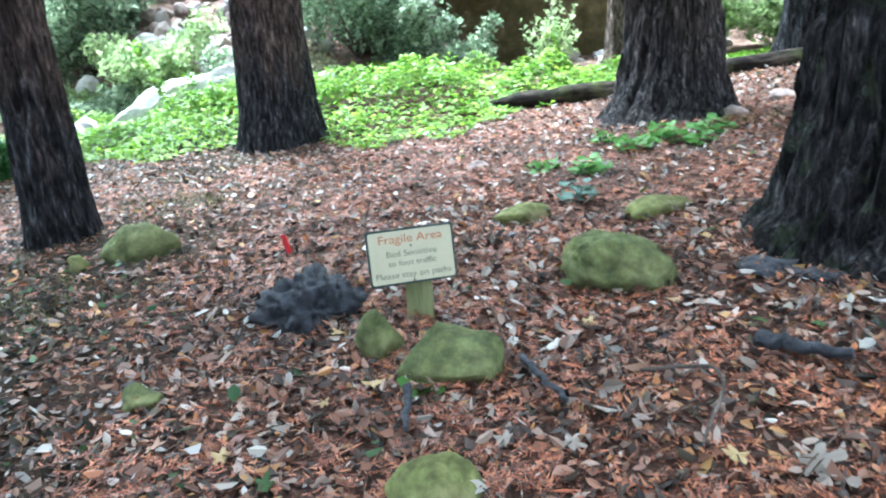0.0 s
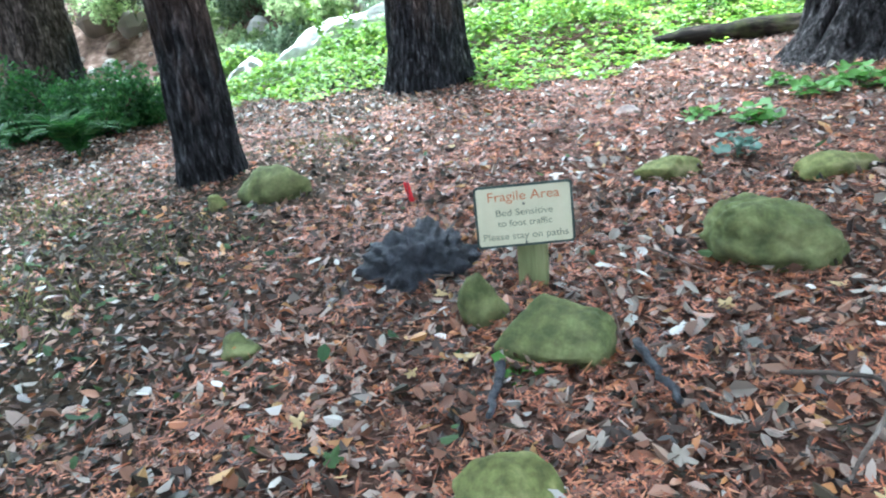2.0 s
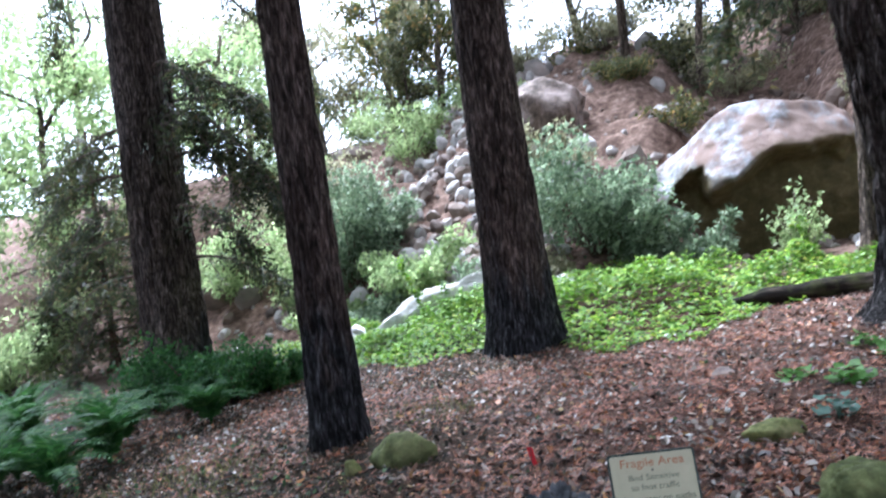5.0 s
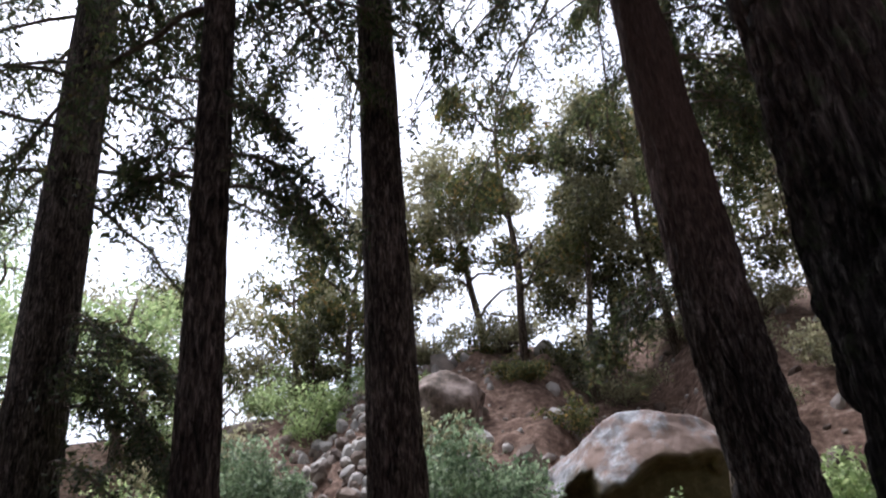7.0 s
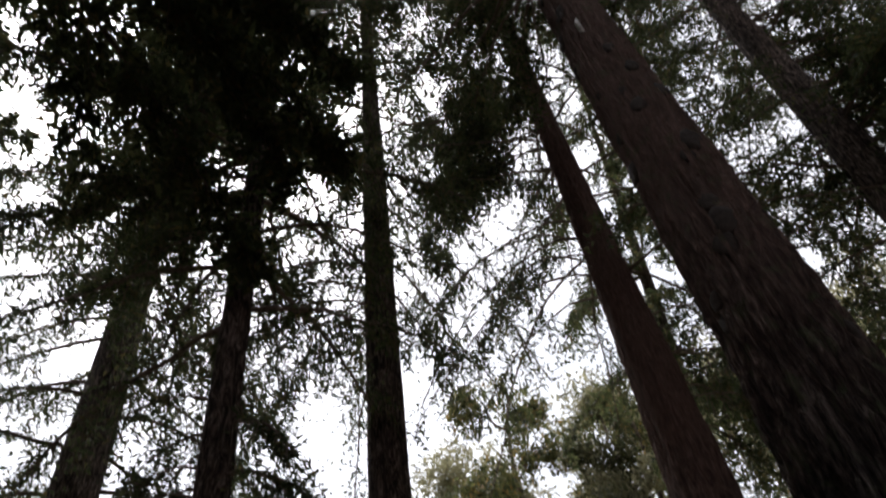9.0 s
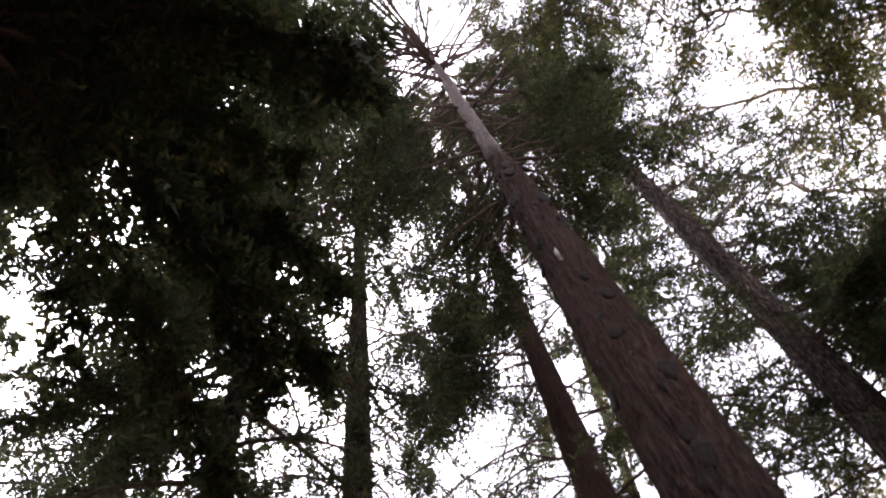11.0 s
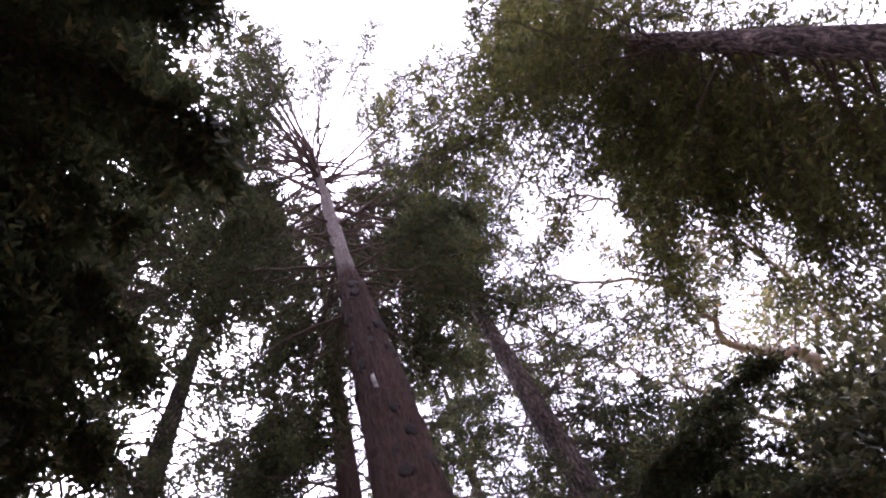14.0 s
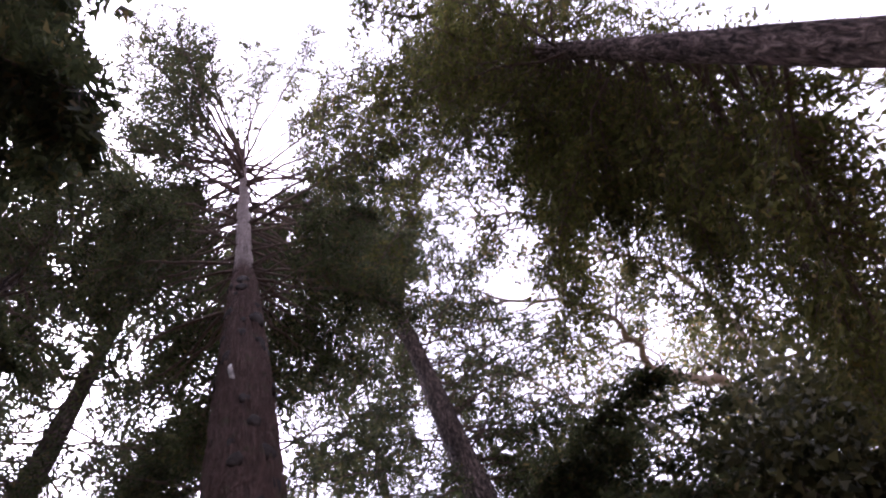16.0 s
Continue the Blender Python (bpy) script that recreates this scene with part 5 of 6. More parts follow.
# ---- ferns and small plants ----
def frond_mesh(length, width, arch, rng, pinnae=22):
    s = np.linspace(0, 1, 12)
    path = np.stack([np.zeros(12), s * length * 0.85, arch * length * (1.6 * s - 1.7 * s ** 2)], 1)
    pieces = [tube(path, np.linspace(0.006, 0.002, 12), 5)]
    t = np.repeat(np.linspace(0.12, 0.99, pinnae), 2)
    q = t * 11
    i = np.minimum(q.astype(int), 10)
    p = path[i] + (path[i + 1] - path[i]) * (q - i)[:, None]
    d = path[i + 1] - path[i]
    d, side, nrm = frames_from(d, np.tile([0, 0, 1.0], (len(t), 1)))
    sg = np.tile([1.0, -1.0], pinnae)[:, None]
    ld = side * sg + d * 0.45 + nrm * -0.15 + rng.normal(0, 0.06, d.shape)
    L = width * np.sin(np.pi * np.clip(t * 0.85 + 0.15, 0, 1)) ** 0.7 + 0.02
    pieces.append(leaf_quads(p, ld, nrm, L, L * 0.3, 0.05))
    return join(pieces)


def fern(x, y, n, length, seed, label, width=0.16):
    rng = np.random.default_rng(seed)
    ob = thing("sword_fern", (x, y, ground_z(x, y)), label, "fern", "ferns beside the path")
    meshes = [fast_mesh("frond", *frond_mesh(length * rng.uniform(0.75, 1.1), width, rng.uniform(0.35, 0.8), rng)) for _ in range(4)]
    for k in range(n):
        fr = part("frond", meshes[k % 4], FERN_LEAF, ob)
        fr.rotation_euler = (rng.uniform(0.25, 1.05), rng.uniform(-0.2, 0.2), k * 2.4 + rng.uniform(-0.3, 0.3))
    return ob


for k, (x, y, n, L) in enumerate([(-7.0, 6.5, 18, 1.3), (-7.7, 7.4, 16, 1.2), (-8.3, 6.3, 16, 1.3), (-6.6, 8.0, 14, 0.9), (-8.9, 8.3, 16, 1.2), (-7.6, 8.9, 14, 1.0), (-7.9, 5.6, 16, 1.5), (-9.0, 5.4, 16, 1.5), (-9.8, 6.6, 16, 1.5), (-10.6, 7.8, 16, 1.4), (-9.6, 7.6, 16, 1.4), (-11.4, 9.0, 16, 1.3), (-6.9, 5.6, 14, 1.2), (-10.8, 5.9, 16, 1.4)]):
    fern(x, y, n, L, 200 + k, "dark green arching fern beside the trunks")
for k, (x, y, h, w) in enumerate([(-7.3, 9.6, 1.2, 0.8), (-8.2, 9.9, 1.3, 0.8), (-9.2, 9.9, 1.3, 0.9), (-6.9, 10.2, 0.9, 0.6)]):
    shrub(x, y, h, w, FERN_LEAF, "soft dark green bush around a redwood foot", 220 + k, 5000, 0.07, group="bushes round a redwood foot")


def rosette(x, y, n, size, mat, label, seed, name="leafy_plant", tall=0.5):
    rng = np.random.default_rng(seed)
    ob = thing(name, (x, y, ground_z(x, y)), label, "plant", "low plants in the leaf litter")
    v, f = [], []
    a = np.linspace(0, 2 * np.pi, 11)[:-1]
    for k in range(n):
        L = size * rng.uniform(0.2, 0.38)
        out = np.stack([np.sin(a) * L * 0.55 * (1 + 0.15 * np.cos(a * 5)), L * 0.5 * (1 - np.cos(a)) * (1 + 0.08 * np.cos(a * 5)), 0.12 * L * np.cos(2 * a)], 1)
        vv = np.concatenate([out, [[0, L * 0.5, -0.05 * L]]])
        ff = np.stack([np.arange(10), (np.arange(10) + 1) % 10, np.full(10, 10)], 1)
        lf = part("leaf", fast_mesh("leaf", vv, ff, True), mat, ob)
        az = k * 2.4 + rng.uniform(-0.3, 0.3)
        r = size * 0.42 * (k / n) ** 0.6
        lf.matrix_local = pose(-r * math.sin(az), r * math.cos(az), size * tall * rng.uniform(0.15, 0.6) * (1.2 - k / n), rng.uniform(-25, 30), rng.uniform(-15, 15), math.degrees(az))
    for q in range(6):
        st, sf = tube([(0, 0, -0.03), (0.02 * math.sin(q), 0.02 * math.cos(q), size * tall * 0.25), (size * 0.28 * math.sin(q), size * 0.28 * math.cos(q), size * tall * 0.4)], [0.004, 0.003, 0.002], 5)
        part("stem", fast_mesh("stem", st, sf), mat, ob)
    return ob


rosette(0.85, 6.5, 20, 0.28, HEUCHERA, "low bright green plant in leaf litter", 240)
rosette(1.22, 6.25, 26, 0.34, HEUCHERA, "bright green leafy clump in leaf litter", 241)
rosette(0.95, 5.3, 26, 0.26, TEAL_LEAF, "small blue-green plant in leaf litter", 242, tall=1.3)
for k, (x, y, s) in enumerate([(1.75, 6.9, 0.36), (2.05, 7.1, 0.4), (2.35, 6.9, 0.42), (2.2, 7.4, 0.36), (1.6, 7.4, 0.3), (2.7, 7.3, 0.4)]):
    rosette(x, y, 24, s * 0.85, HEUCHERA, "leafy green clump before a flared trunk", 250 + k, tall=0.75)
rosette(-0.2, 2.72, 5, 0.2, HEUCHERA, "small green plant beneath a mossy rock", 260, tall=0.4)


# ---- leaf litter ----
def curled_leaves(x, y, size, rng, lift=0.012, ratio=0.55, curl=0.25, tilt=0.35):
    """Dry leaves of six corners, folded along the midrib and lying at odd angles."""
    n = len(x)
    az, c = rng.uniform(0, 2 * np.pi, n), rng.normal(0, curl, n)
    t = np.array([[0, 0], [0.28, 0.9], [0.7, 0.75], [1, 0], [0.7, -0.75], [0.28, -0.9]])
    loc = np.zeros((n, 6, 3))
    loc[:, :, 0] = (t[:, 0] - 0.5)[None] * size[:, None]
    loc[:, :, 1] = t[:, 1][None] * size[:, None] * ratio * 0.5 * rng.uniform(0.7, 1.2, (n, 1))
    loc[:, :, 2] = (np.abs(t[:, 1])[None] * c[:, None] * 0.5 + ((t[:, 0] - 0.5) ** 2)[None] * rng.normal(0.25, 0.3, (n, 1))) * size[:, None]
    a, b = rng.normal(0, tilt, n), rng.normal(0, tilt, n)
    X, Y, Z = loc[:, :, 0].copy(), loc[:, :, 1].copy(), loc[:, :, 2].copy()
    Y, Z = Y * np.cos(a)[:, None] - Z * np.sin(a)[:, None], Y * np.sin(a)[:, None] + Z * np.cos(a)[:, None]
    X, Z = X * np.cos(b)[:, None] + Z * np.sin(b)[:, None], -X * np.sin(b)[:, None] + Z * np.cos(b)[:, None]
    X, Y = X * np.cos(az)[:, None] - Y * np.sin(az)[:, None], X * np.sin(az)[:, None] + Y * np.cos(az)[:, None]
    low = Z.min(1)
    zz = terrain(x, y) + lift * rng.random(n)
    v = np.stack([X + x[:, None], Y + y[:, None], Z - low[:, None] * 0.6 + zz[:, None]], -1).reshape(-1, 3)
    i = np.arange(n)[:, None] * 6
    return v, np.concatenate([i + [0, 3, 2, 1], i + [0, 5, 4, 3]])


def needle_bits(x, y, size, rng, lift, ratio):
    """Thin straight bits lying at odd angles."""
    n = len(x)
    a = rng.uniform(0, 2 * np.pi, n)
    d = np.stack([np.cos(a), np.sin(a), rng.normal(0, 0.12, n)], 1)
    p = np.stack([x, y, terrain(x, y) + 0.004 + lift * rng.random(n)], 1) - d * size[:, None] * 0.5
    return leaf_quads(p, d, np.tile([0, 0, 1.0], (n, 1)) + rng.normal(0, 0.4, (n, 3)), size, size * ratio)


def litter(name, n, size, mat, label, seed, ratio, curl=0.25, tilt=0.35, box=(-13, 8.5, 0.9, 12.5), power=1.7, weight=None, lift=0.012, wedge=True):
    rng = np.random.default_rng(seed)
    x, y = rng.uniform(box[0], box[1], n), box[2] + (box[3] - box[2]) * rng.random(n) ** power
    half = 1.2 + y * 0.75
    ok = (np.abs(x + 0.25 * y * 0.5) < half + 2.2 + 1.5 * (value_noise(x + 60, y + 60, 40) - 0.5)) & (y < carpet_edge(x) + 0.6)
    if not wedge:
        ok = rng.random(n) < ss(-8.5, -4.0, y) * ss(-10.5, -6.5, x) * ss(-10.5, -6.5, -x) * (1 - ss(3.0, 6.0, y))
    if wedge:
        ok &= rng.random(n) < ss(0.9, 1.9, y + 0.7 * (value_noise(x * 1.3 + 40, y * 1.3 + 40, 15) - 0.5))
    if weight is not None:
        ok &= rng.random(n) < weight(x, y)
    x, y = x[ok], y[ok]
    s = size * np.clip(np.exp(rng.normal(-0.05, 0.38, len(x))), 0.35, 1.7)
    v, f = needle_bits(x, y, s, rng, lift, ratio) if ratio < 0.2 else curled_leaves(x, y, s, rng, lift, ratio, curl, tilt)
    ob = part(name, fast_mesh(name, v, f), mat)
    return tagged(ob, label, "leaf litter", kind="stuff")


def patchy(seed, lo, hi, sc=0.9):
    return lambda x, y: lo + (hi - lo) * ss(0.3, 0.7, value_noise(x * sc + 30, y * sc + 30, seed))


def front_left(x, y):
    """1 over the greyer leaves of the near left, darkened for shade, 0 over the red needle bed."""
    return ss(0.2, 2.2, -x - 0.1 - 0.12 * y + 0.8 * (value_noise(x * 0.8 + 20, y * 0.8 + 20, 2) - 0.5)) * (1 - ss(4.5, 7.0, y))


litter("leaf_litter", 56000, 0.052, LITTER, "mixed brown dry leaves covering the forest floor", 300, 0.5, 0.35, 0.45, power=1.45, weight=lambda x, y: 1.0 - 0.78 * front_left(x, y))
litter("broad_leaf_litter", 9000, 0.075, LITTER, "larger brown dry leaves on the near forest floor", 305, 0.6, 0.3, 0.3, power=2.4, weight=lambda x, y: patchy(9, 0.2, 0.9)(x, y) * (1 - 0.6 * front_left(x, y)), lift=0.025)
litter("path_leaf_litter", 32000, 0.065, LITTER, "brown dry leaves strewn over the path", 310, 0.5, 0.35, 0.4, box=(-10, 10, -8, 6), power=1.0, wedge=False, weight=lambda x, y: 1 - 0.7 * front_left(x, y))
litter("path_needle_litter", 32000, 0.075, RUST, "rust-red needles strewn over the path", 311, 0.13, box=(-10, 10, -8, 6), power=1.0, wedge=False, weight=lambda x, y: 1 - 0.7 * front_left(x, y))
litter("leaf_crumbs", 60000, 0.035, LITTER, "small broken bits of dry leaf on the floor", 308, 0.19, power=1.7, lift=0.03, weight=lambda x, y: 1 - 0.6 * front_left(x, y))
litter("needle_litter", 135000, 0.07, RUST, "rust-red redwood needles and twiglets on the floor", 301, 0.13, 0.1, 0.3, power=1.25, weight=lambda x, y: (1 - 0.72 * front_left(x, y)) * patchy(4, 0.35, 1.0)(x, y), lift=0.035)
litter("near_leaf_litter", 9000, 0.05, LITTER, "brown curled dry leaves along the path edge", 309, 0.5, 0.45, 0.5, box=(-3.2, 3.2, 1.1, 5.0), power=1.2, lift=0.035, weight=lambda x, y: 1 - 0.6 * front_left(x, y))
litter("grey_leaf_litter", 44000, 0.052, SHADED_GREY_LITTER, "grey and brown curled dry leaves on the floor", 307, 0.55, 0.45, 0.5, power=1.7, weight=lambda x, y: 0.25 + 0.75 * front_left(x, y), lift=0.025)


def spray_litter(n, seed):
    """Fallen redwood twiglets: a thin stalk with two rows of flat needles."""
    rng = np.random.default_rng(seed)
    x, y = rng.uniform(-6, 4.5, n), 1.2 + 7.5 * rng.random(n) ** 1.3
    w = (1 - 0.85 * front_left(x, y)) * patchy(17, 0.12, 1.0, 1.3)(x, y)
    ok = (rng.random(n) < w * ss(1.2, 2.0, y)) & (np.abs(x + 0.12 * y) < 2.6 + y * 0.75)
    x, y = x[ok], y[ok]
    n = len(x)
    a = rng.uniform(0, 2 * np.pi, n)
    d = np.stack([np.cos(a), np.sin(a), rng.normal(0, 0.15, n)], 1)
    up = np.tile([0, 0, 1.0], (n, 1)) + rng.normal(0, 0.3, (n, 3))
    d, side, nrm = frames_from(d, up)
    L = rng.uniform(0.05, 0.13, n)
    p = np.stack([x, y, terrain(x, y) + 0.012 + 0.035 * rng.random(n)], 1)
    per = 9
    blades = []
    for k in range(per):
        s = (k + 0.5) / per
        sg = 1.0 if k % 2 else -1.0
        blades.append(leaf_tris(p + d * (L * s)[:, None], d * 0.75 + side * sg + nrm * rng.normal(0.1, 0.15, (n, 1)), nrm, L * 0.34 * (1.2 - 0.6 * s) * rng.uniform(0.7, 1.2, n), L * 0.1)[0].reshape(n, 3, 3))
    blades.append(leaf_tris(p, d, nrm, L, L * 0.07)[0].reshape(n, 3, 3))
    v = np.concatenate(blades, 1).reshape(-1, 3)
    ob = part("redwood_spray_litter", fast_mesh("redwood_spray_litter", v, np.arange(len(v)).reshape(-1, 3)), RUST)
    tagged(ob, "feathery rust-brown fallen redwood sprays on the floor", "leaf litter", kind="stuff")


spray_litter(26000, 306)
litter("pale_leaf_litter", 17000, 0.058, PALE, "pale curled dry leaves scattered on the floor", 302, 0.6, 0.4, 0.4, power=1.35, weight=lambda x, y: patchy(6, 0.15, 0.7)(x, y) * (1 - 0.55 * front_left(x, y)), lift=0.045)
litter("yellow_leaf_litter", 900, 0.07, YELLOW, "scattered yellow and tan fallen leaves", 303, 0.65, 0.2, 0.3, weight=patchy(12, 0.2, 1.0), lift=0.02)
litter("seedling_weeds", 13000, 0.05, DULL_GREEN, "tiny green seedlings between dry leaves", 304, 0.7, 0.2, 0.4, weight=lambda x, y: 0.06 + 0.9 * front_left(x, y) * patchy(13, 0.0, 1.0, 1.6)(x, y), lift=0.07)


def grass_tufts():
    """Thin yellow-green blades in loose patches."""
    rng = np.random.default_rng(77)
    spots = np.array([(-5.1, 5.6), (-4.8, 5.9), (-4.4, 5.2), (-3.1, 4.4), (-5.6, 6.4), (-3.0, 7.2), (-2.6, 7.0), (-5.9, 5.2), (-4.0, 3.9), (-3.3, 3.4), (2.6, 8.0), (3.1, 7.6)])
    n = 2600
    c = rng.integers(0, len(spots), n)
    x, y = spots[c, 0] + rng.normal(0, 0.3, n), spots[c, 1] + rng.normal(0, 0.25, n)
    p = np.stack([x, y, terrain(x, y) - 0.005], 1)
    d = rng.normal(0, 0.6, (n, 3)) + [0, 0, 0.7]
    d[:, 2] = np.abs(d[:, 2])
    L = rng.uniform(0.05, 0.14, n)
    v, f = leaf_tris(p, d, rng.normal(0, 1, (n, 3)), L, np.full(n, 0.012))
    tagged(part("grass", fast_mesh("grass", v, f), GRASS), "thin yellow-green grass between dry leaves", "grass", kind="stuff")


grass_tufts()


# ---- sticks, roots and single leaves on the floor ----
def stick(pts, r, mat, label, seed, name="stick"):
    path = [(x, y, ground_z(x, y) + h + 0.025) for x, y, h in pts]
    p = np.array(path)
    t = np.linspace(0, 1, 14)
    s = np.linspace(0, 1, len(p))
    q = np.stack([np.interp(t, s, p[:, k]) for k in range(3)], 1) + np.random.default_rng(seed).normal(0, r * 0.25, (14, 3))
    v, f = tube(q, np.linspace(r, r * 0.6, 14), 8, 0.2, seed)
    return tagged(part(name, fast_mesh(name, v, f, True), mat), label, "stick", "sticks in the leaf litter")


stick([(0.25, 2.84, 0.03), (0.38, 2.46, 0.03)], 0.02, CHAR, "dark charred stick lying on needles", 1)
stick([(-0.25, 2.7, 0.03), (-0.25, 2.37, 0.025)], 0.02, CHAR, "short black stick below a mossy rock", 2)
stick([(0.71, 2.64, 0.02), (0.86, 2.59, 0.04), (0.99, 2.56, 0.04), (0.98, 2.41, 0.05), (0.79, 2.09, 0.02)], 0.009, LOG_WOOD, "thin curved bare twig on the litter", 3)
stick([(0.63, 2.98, 0.02), (0.63, 2.6, 0.03)], 0.008, LOG_WOOD, "straight grey twig on the litter", 4)
stick([(0.0, 3.25, 0.22), (0.06, 3.1, 0.28), (0.14, 2.92, 0.25), (0.2, 2.78, 0.04)], 0.006, TWIG, "thin twig resting across a mossy rock", 5)
stick([(1.25, 2.76, 0.04), (1.34, 2.65, 0.05), (1.5, 2.5, 0.04)], 0.035, CHAR, "thick black burnt branch piece", 6)
rs = random.Random(4)
for k in range(46):
    x, y = rs.uniform(-2.5, 3.0), rs.uniform(1.7, 6.5)
    a, L = rs.uniform(0, 6.28), rs.uniform(0.12, 0.5)
    stick([(x, y, 0.02), (x + 0.5 * L * math.cos(a) + rs.uniform(-0.03, 0.03), y + 0.5 * L * math.sin(a), 0.035), (x + L * math.cos(a), y + L * math.sin(a), 0.015)], rs.uniform(0.002, 0.006), rs.choice([TWIG, LOG_WOOD, TWIG]), "thin dry twig on the forest floor", 50 + k, "twig")


def burnt_root(x, y, s, seed):
    bm = bmesh.new()
    bmesh.ops.create_icosphere(bm, subdivisions=4, radius=1.0)
    for v in bm.verts:
        p = v.co.copy()
        k = 1 + 0.4 * noise.fractal(p * 1.8 + Vector((seed, 2, 5)), 1.0, 2.0, 4)
        v.co = (p.x * k * s, p.y * k * s * 0.8, max(p.z, -0.5) * k * s * 0.22)
    ob = part("burnt_root", bm, CHAR, smooth=True)
    ob.matrix_world = pose(x, y, ground_z(x, y) + 0.01, 0, 0, seed * 40)
    tagged(ob, "low black burnt root beside the old trunk", "root")


burnt_root(1.68, 3.6, 0.17, 3)
burnt_root(1.85, 3.42, 0.11, 5)


def lobed_leaf(x, y, size, mat, label, seed, tilt=22, lobed=True):
    """A fallen leaf with a stalk and curled edges, five-lobed or a plain oval."""
    rng = random.Random(seed)
    bm = bmesh.new()
    mid = bm.verts.new((0, 0, 0.012))
    ring = []
    spread = [rng.uniform(0.55, 1.2) for _ in range(5)]
    curl, bow = rng.uniform(-0.5, 1.3), rng.uniform(-0.5, 0.5)
    for k in range(40):
        a = 2 * math.pi * k / 40
        lobe = abs(math.cos(a * 2.5)) ** 1.6
        if lobed:
            r = size * (0.2 + 0.3 * lobe * (0.7 + 0.3 * math.cos(a)) * spread[k // 8]) * rng.uniform(0.88, 1.1)
        else:
            r = size * (0.3 + 0.14 * math.cos(2 * a)) * rng.uniform(0.86, 1.08)
        px, py = r * math.cos(a), r * math.sin(a)
        ring.append(bm.verts.new((px, py * 0.85, curl * py * py / size + rng.uniform(-0.04, 0.06) * size * lobe + 0.3 * bow * px)))
    for k in range(40):
        bm.faces.new((mid, ring[k], ring[(k + 1) % 40]))
    leaf = thing("fallen_leaf", (x, y, ground_z(x, y) + 0.04), label, "leaf", "single large fallen leaves", rz=rng.uniform(0, 360))
    blade = part("blade", bm, mat, leaf, smooth=True)
    blade.rotation_euler = (radians(rng.uniform(-tilt, tilt)), radians(rng.uniform(-tilt, tilt)), 0)
    v, f = tube([(-0.05 * size, 0, 0.01), (-0.5 * size, 0.03 * size, 0.012), (-0.85 * size, 0.1 * size, 0.004)], [0.0025, 0.002, 0.0015], 5)
    part("stalk", fast_mesh("stalk", v, f), TWIG, leaf)


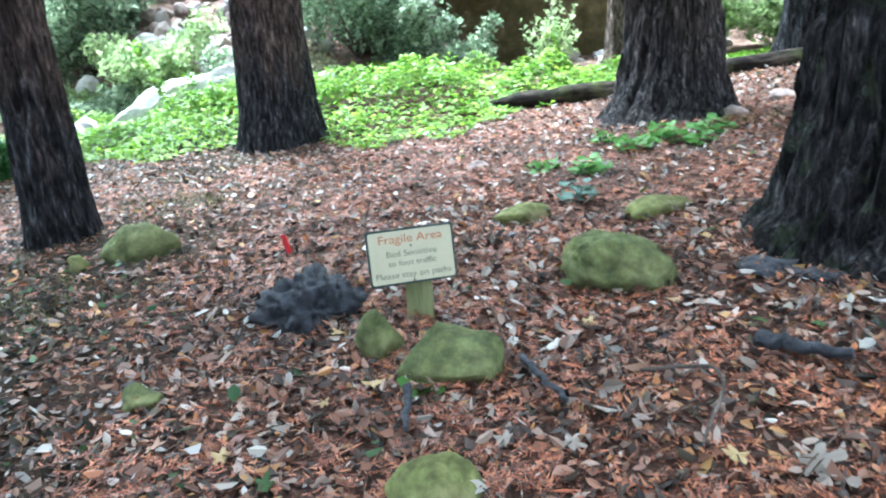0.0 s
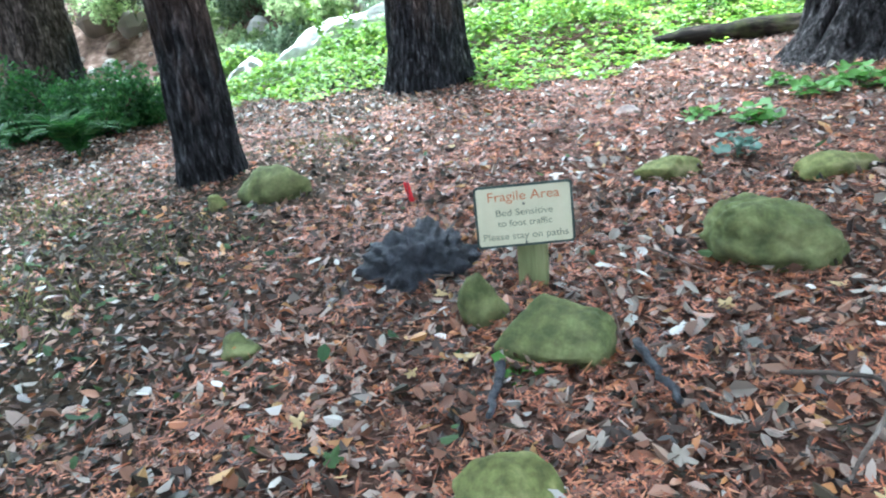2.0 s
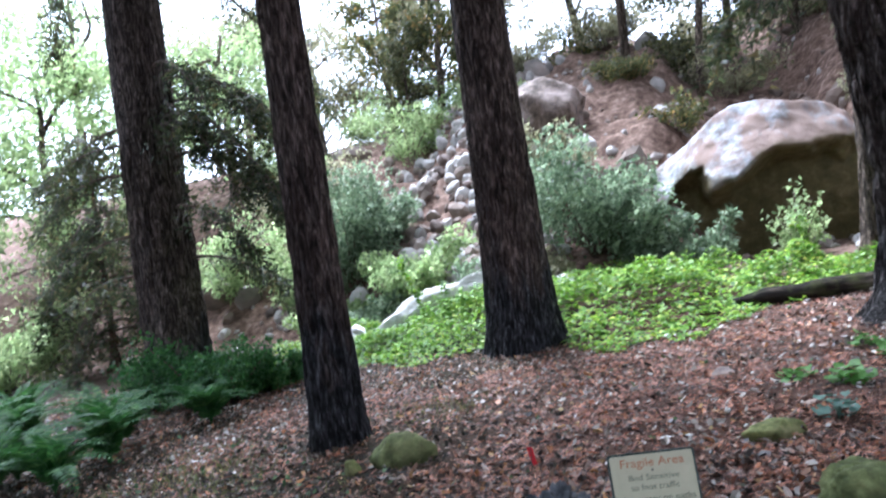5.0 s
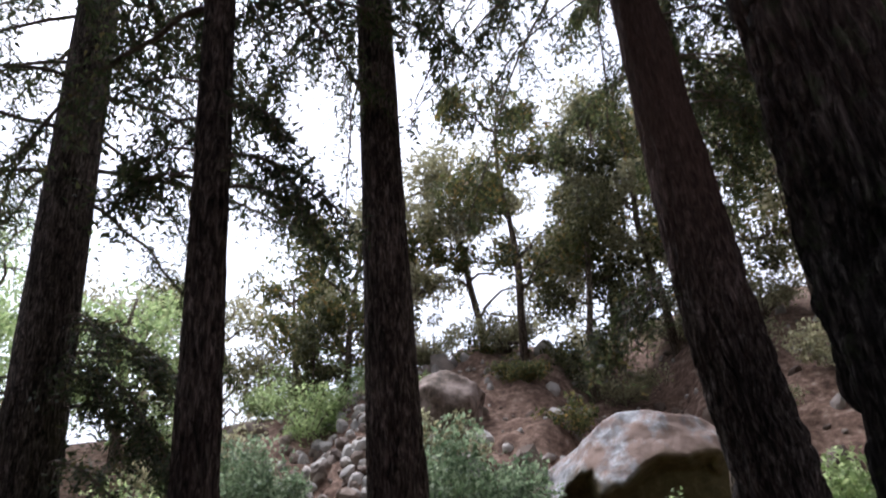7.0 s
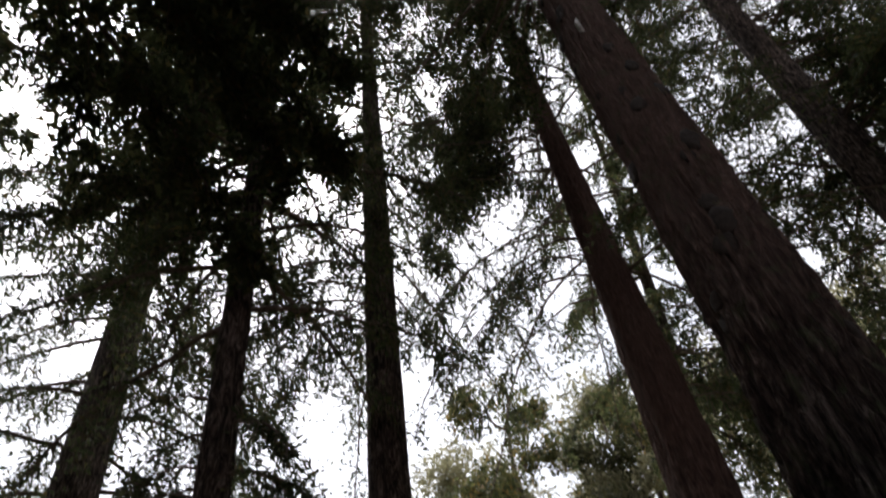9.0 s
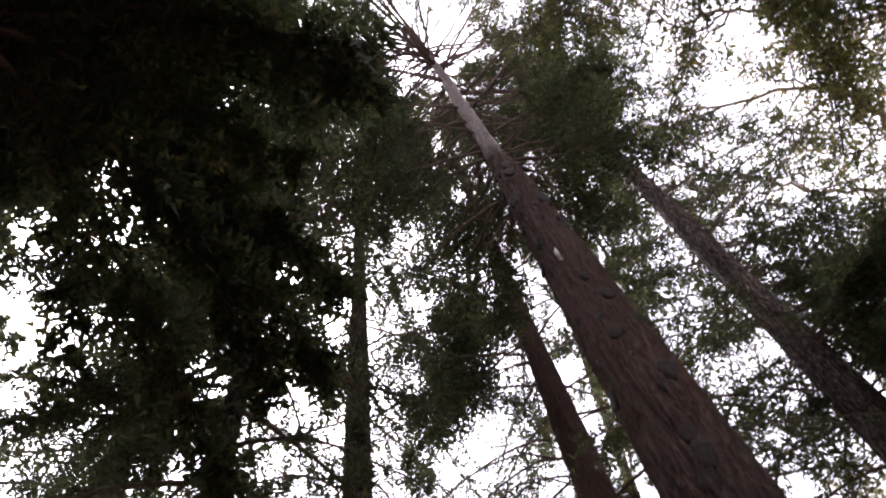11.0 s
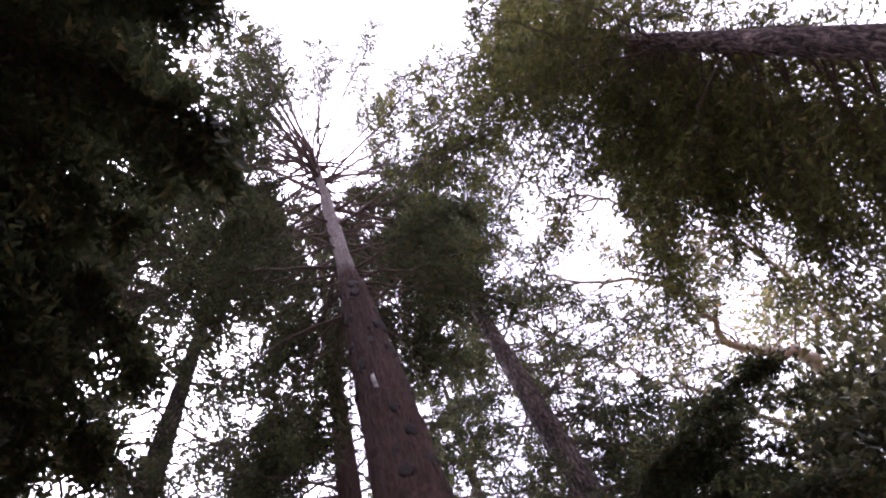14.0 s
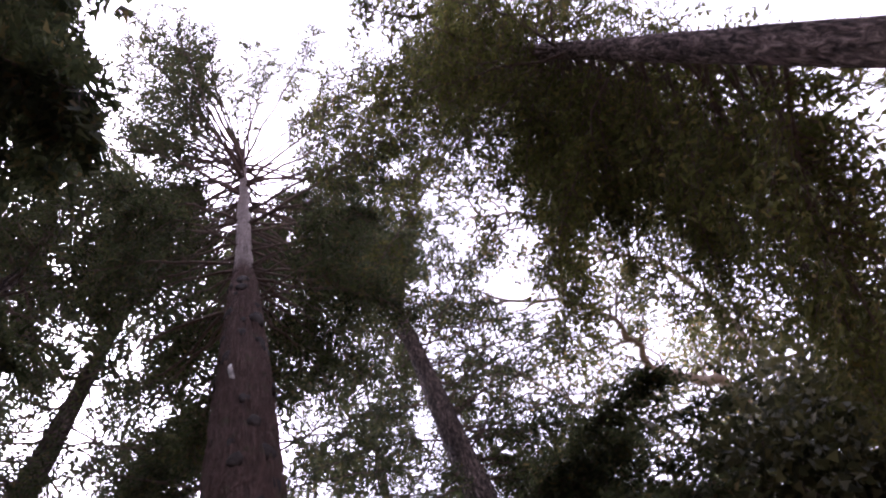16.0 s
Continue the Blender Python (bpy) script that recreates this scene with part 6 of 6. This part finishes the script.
for k, (x, y, s, mat, lab) in enumerate([
        (0.51, 2.37, 0.22, PALE_BIG, "large pale lobed dry leaf"), (1.1, 1.94, 0.24, PALE_BIG, "large pale lobed dry leaf"), (0.36, 2.2, 0.18, PALE_BIG, "pale lobed dry leaf"),
        (-0.65, 3.37, 0.12, YELLOW, "tan lobed fallen leaf"), (-0.97, 2.37, 0.17, YELLOW, "tan lobed fallen leaf"), (-1.28, 2.48, 0.16, LITTER, "brown lobed fallen leaf"),
        (0.61, 3.17, 0.16, YELLOW, "yellow lobed fallen leaf"), (1.06, 3.29, 0.14, YELLOW, "yellow lobed fallen leaf"), (0.87, 2.02, 0.18, YELLOW, "yellow lobed fallen leaf"),
        (0.39, 3.03, 0.15, PALE_BIG, "white lobed dry leaf"), (-0.42, 2.8, 0.2, YELLOW, "tan lobed fallen leaf"), (1.34, 2.98, 0.15, DULL_GREEN, "green lobed fallen leaf"), (1.56, 2.86, 0.15, DULL_GREEN, "grey-green lobed fallen leaf"),
        (1.18, 3.26, 0.1, PALE_BIG, "white lobed dry leaf"), (-0.62, 2.68, 0.1, YELLOW, "yellow lobed fallen leaf"), (-0.05, 2.6, 0.1, PALE_BIG, "pale lobed dry leaf"), (0.86, 3.02, 0.13, PALE_BIG, "pale lobed dry leaf"), (0.12, 3.62, 0.16, WHITE_LEAF, "white curled dry leaf"), (0.28, 3.5, 0.14, WHITE_LEAF, "white curled dry leaf"), (0.2, 3.75, 0.12, WHITE_LEAF, "white curled dry leaf"), (-0.62, 4.75, 0.2, WHITE_LEAF, "white curled dry leaf"), (0.95, 3.28, 0.14, WHITE_LEAF, "white curled dry leaf"), (-0.25, 5.2, 0.16, WHITE_LEAF, "white curled dry leaf"), (1.05, 4.75, 0.16, WHITE_LEAF, "white curled dry leaf"), (-1.9, 4.3, 0.14, WHITE_LEAF, "white curled dry leaf"), (-1.55, 3.9, 0.13, WHITE_LEAF, "white curled dry leaf"), (0.42, 2.98, 0.17, WHITE_LEAF, "white curled dry leaf"),
        (0.12, 2.25, 0.16, PALE_BIG, "pale lobed dry leaf"), (0.75, 2.35, 0.15, LITTER, "brown lobed fallen leaf"), (-0.75, 2.15, 0.16, DULL_GREEN, "green lobed fallen leaf")]):
    lobed_leaf(x, y, s * 0.8, mat, lab + " on the forest floor", 400 + k, lobed=mat != WHITE_LEAF)


# ---- tall fresh shoots above the groundcover ----
def shoot(x, y, tip, n, seed):
    rng = np.random.default_rng(seed)
    sh = thing("leafy_shoot", (x, y, ground_z(x, y)), "tall bright green leafy shoot above the groundcover", "plant", "shoots above the groundcover")
    s = np.linspace(0, 1, 8)
    path = np.stack([tip[0] * s + 0.06 * np.sin(s * 5), tip[1] * s, tip[2] * s - 0.05], 1)
    v, f = tube(path, np.linspace(0.012, 0.004, 8), 6)
    part("stem", fast_mesh("stem", v, f, True), CARPET_LEAF, sh)
    q = rng.uniform(0.2, 1.0, n) * 7
    i = np.minimum(q.astype(int), 6)
    p = path[i] + (path[i + 1] - path[i]) * (q - i)[:, None] + rng.normal(0, 0.05, (n, 3))
    L = rng.uniform(0.07, 0.13, n)
    v, f = leaf_quads(p, rng.normal(0, 1, (n, 3)) * [1, 1, 0.5], rng.normal(0, 0.4, (n, 3)) + [0, 0, 1], L, L * 0.7, -0.05)
    part("foliage", fast_mesh("foliage", v, f), CARPET_LEAF, sh)


shoot(-5.15, 13.4, (-0.45, 0.1, 1.75), 170, 1)
shoot(-4.7, 13.2, (0.1, 0.1, 1.0), 120, 2)
shoot(-4.3, 12.9, (0.15, 0.0, 0.8), 120, 3)
shoot(4.0, 13.2, (-0.1, 0.1, 1.5), 140, 4)
shoot(3.3, 13.4, (0.2, 0.1, 1.3), 140, 5)
shoot(2.0, 13.6, (0.1, 0.1, 1.0), 120, 6)
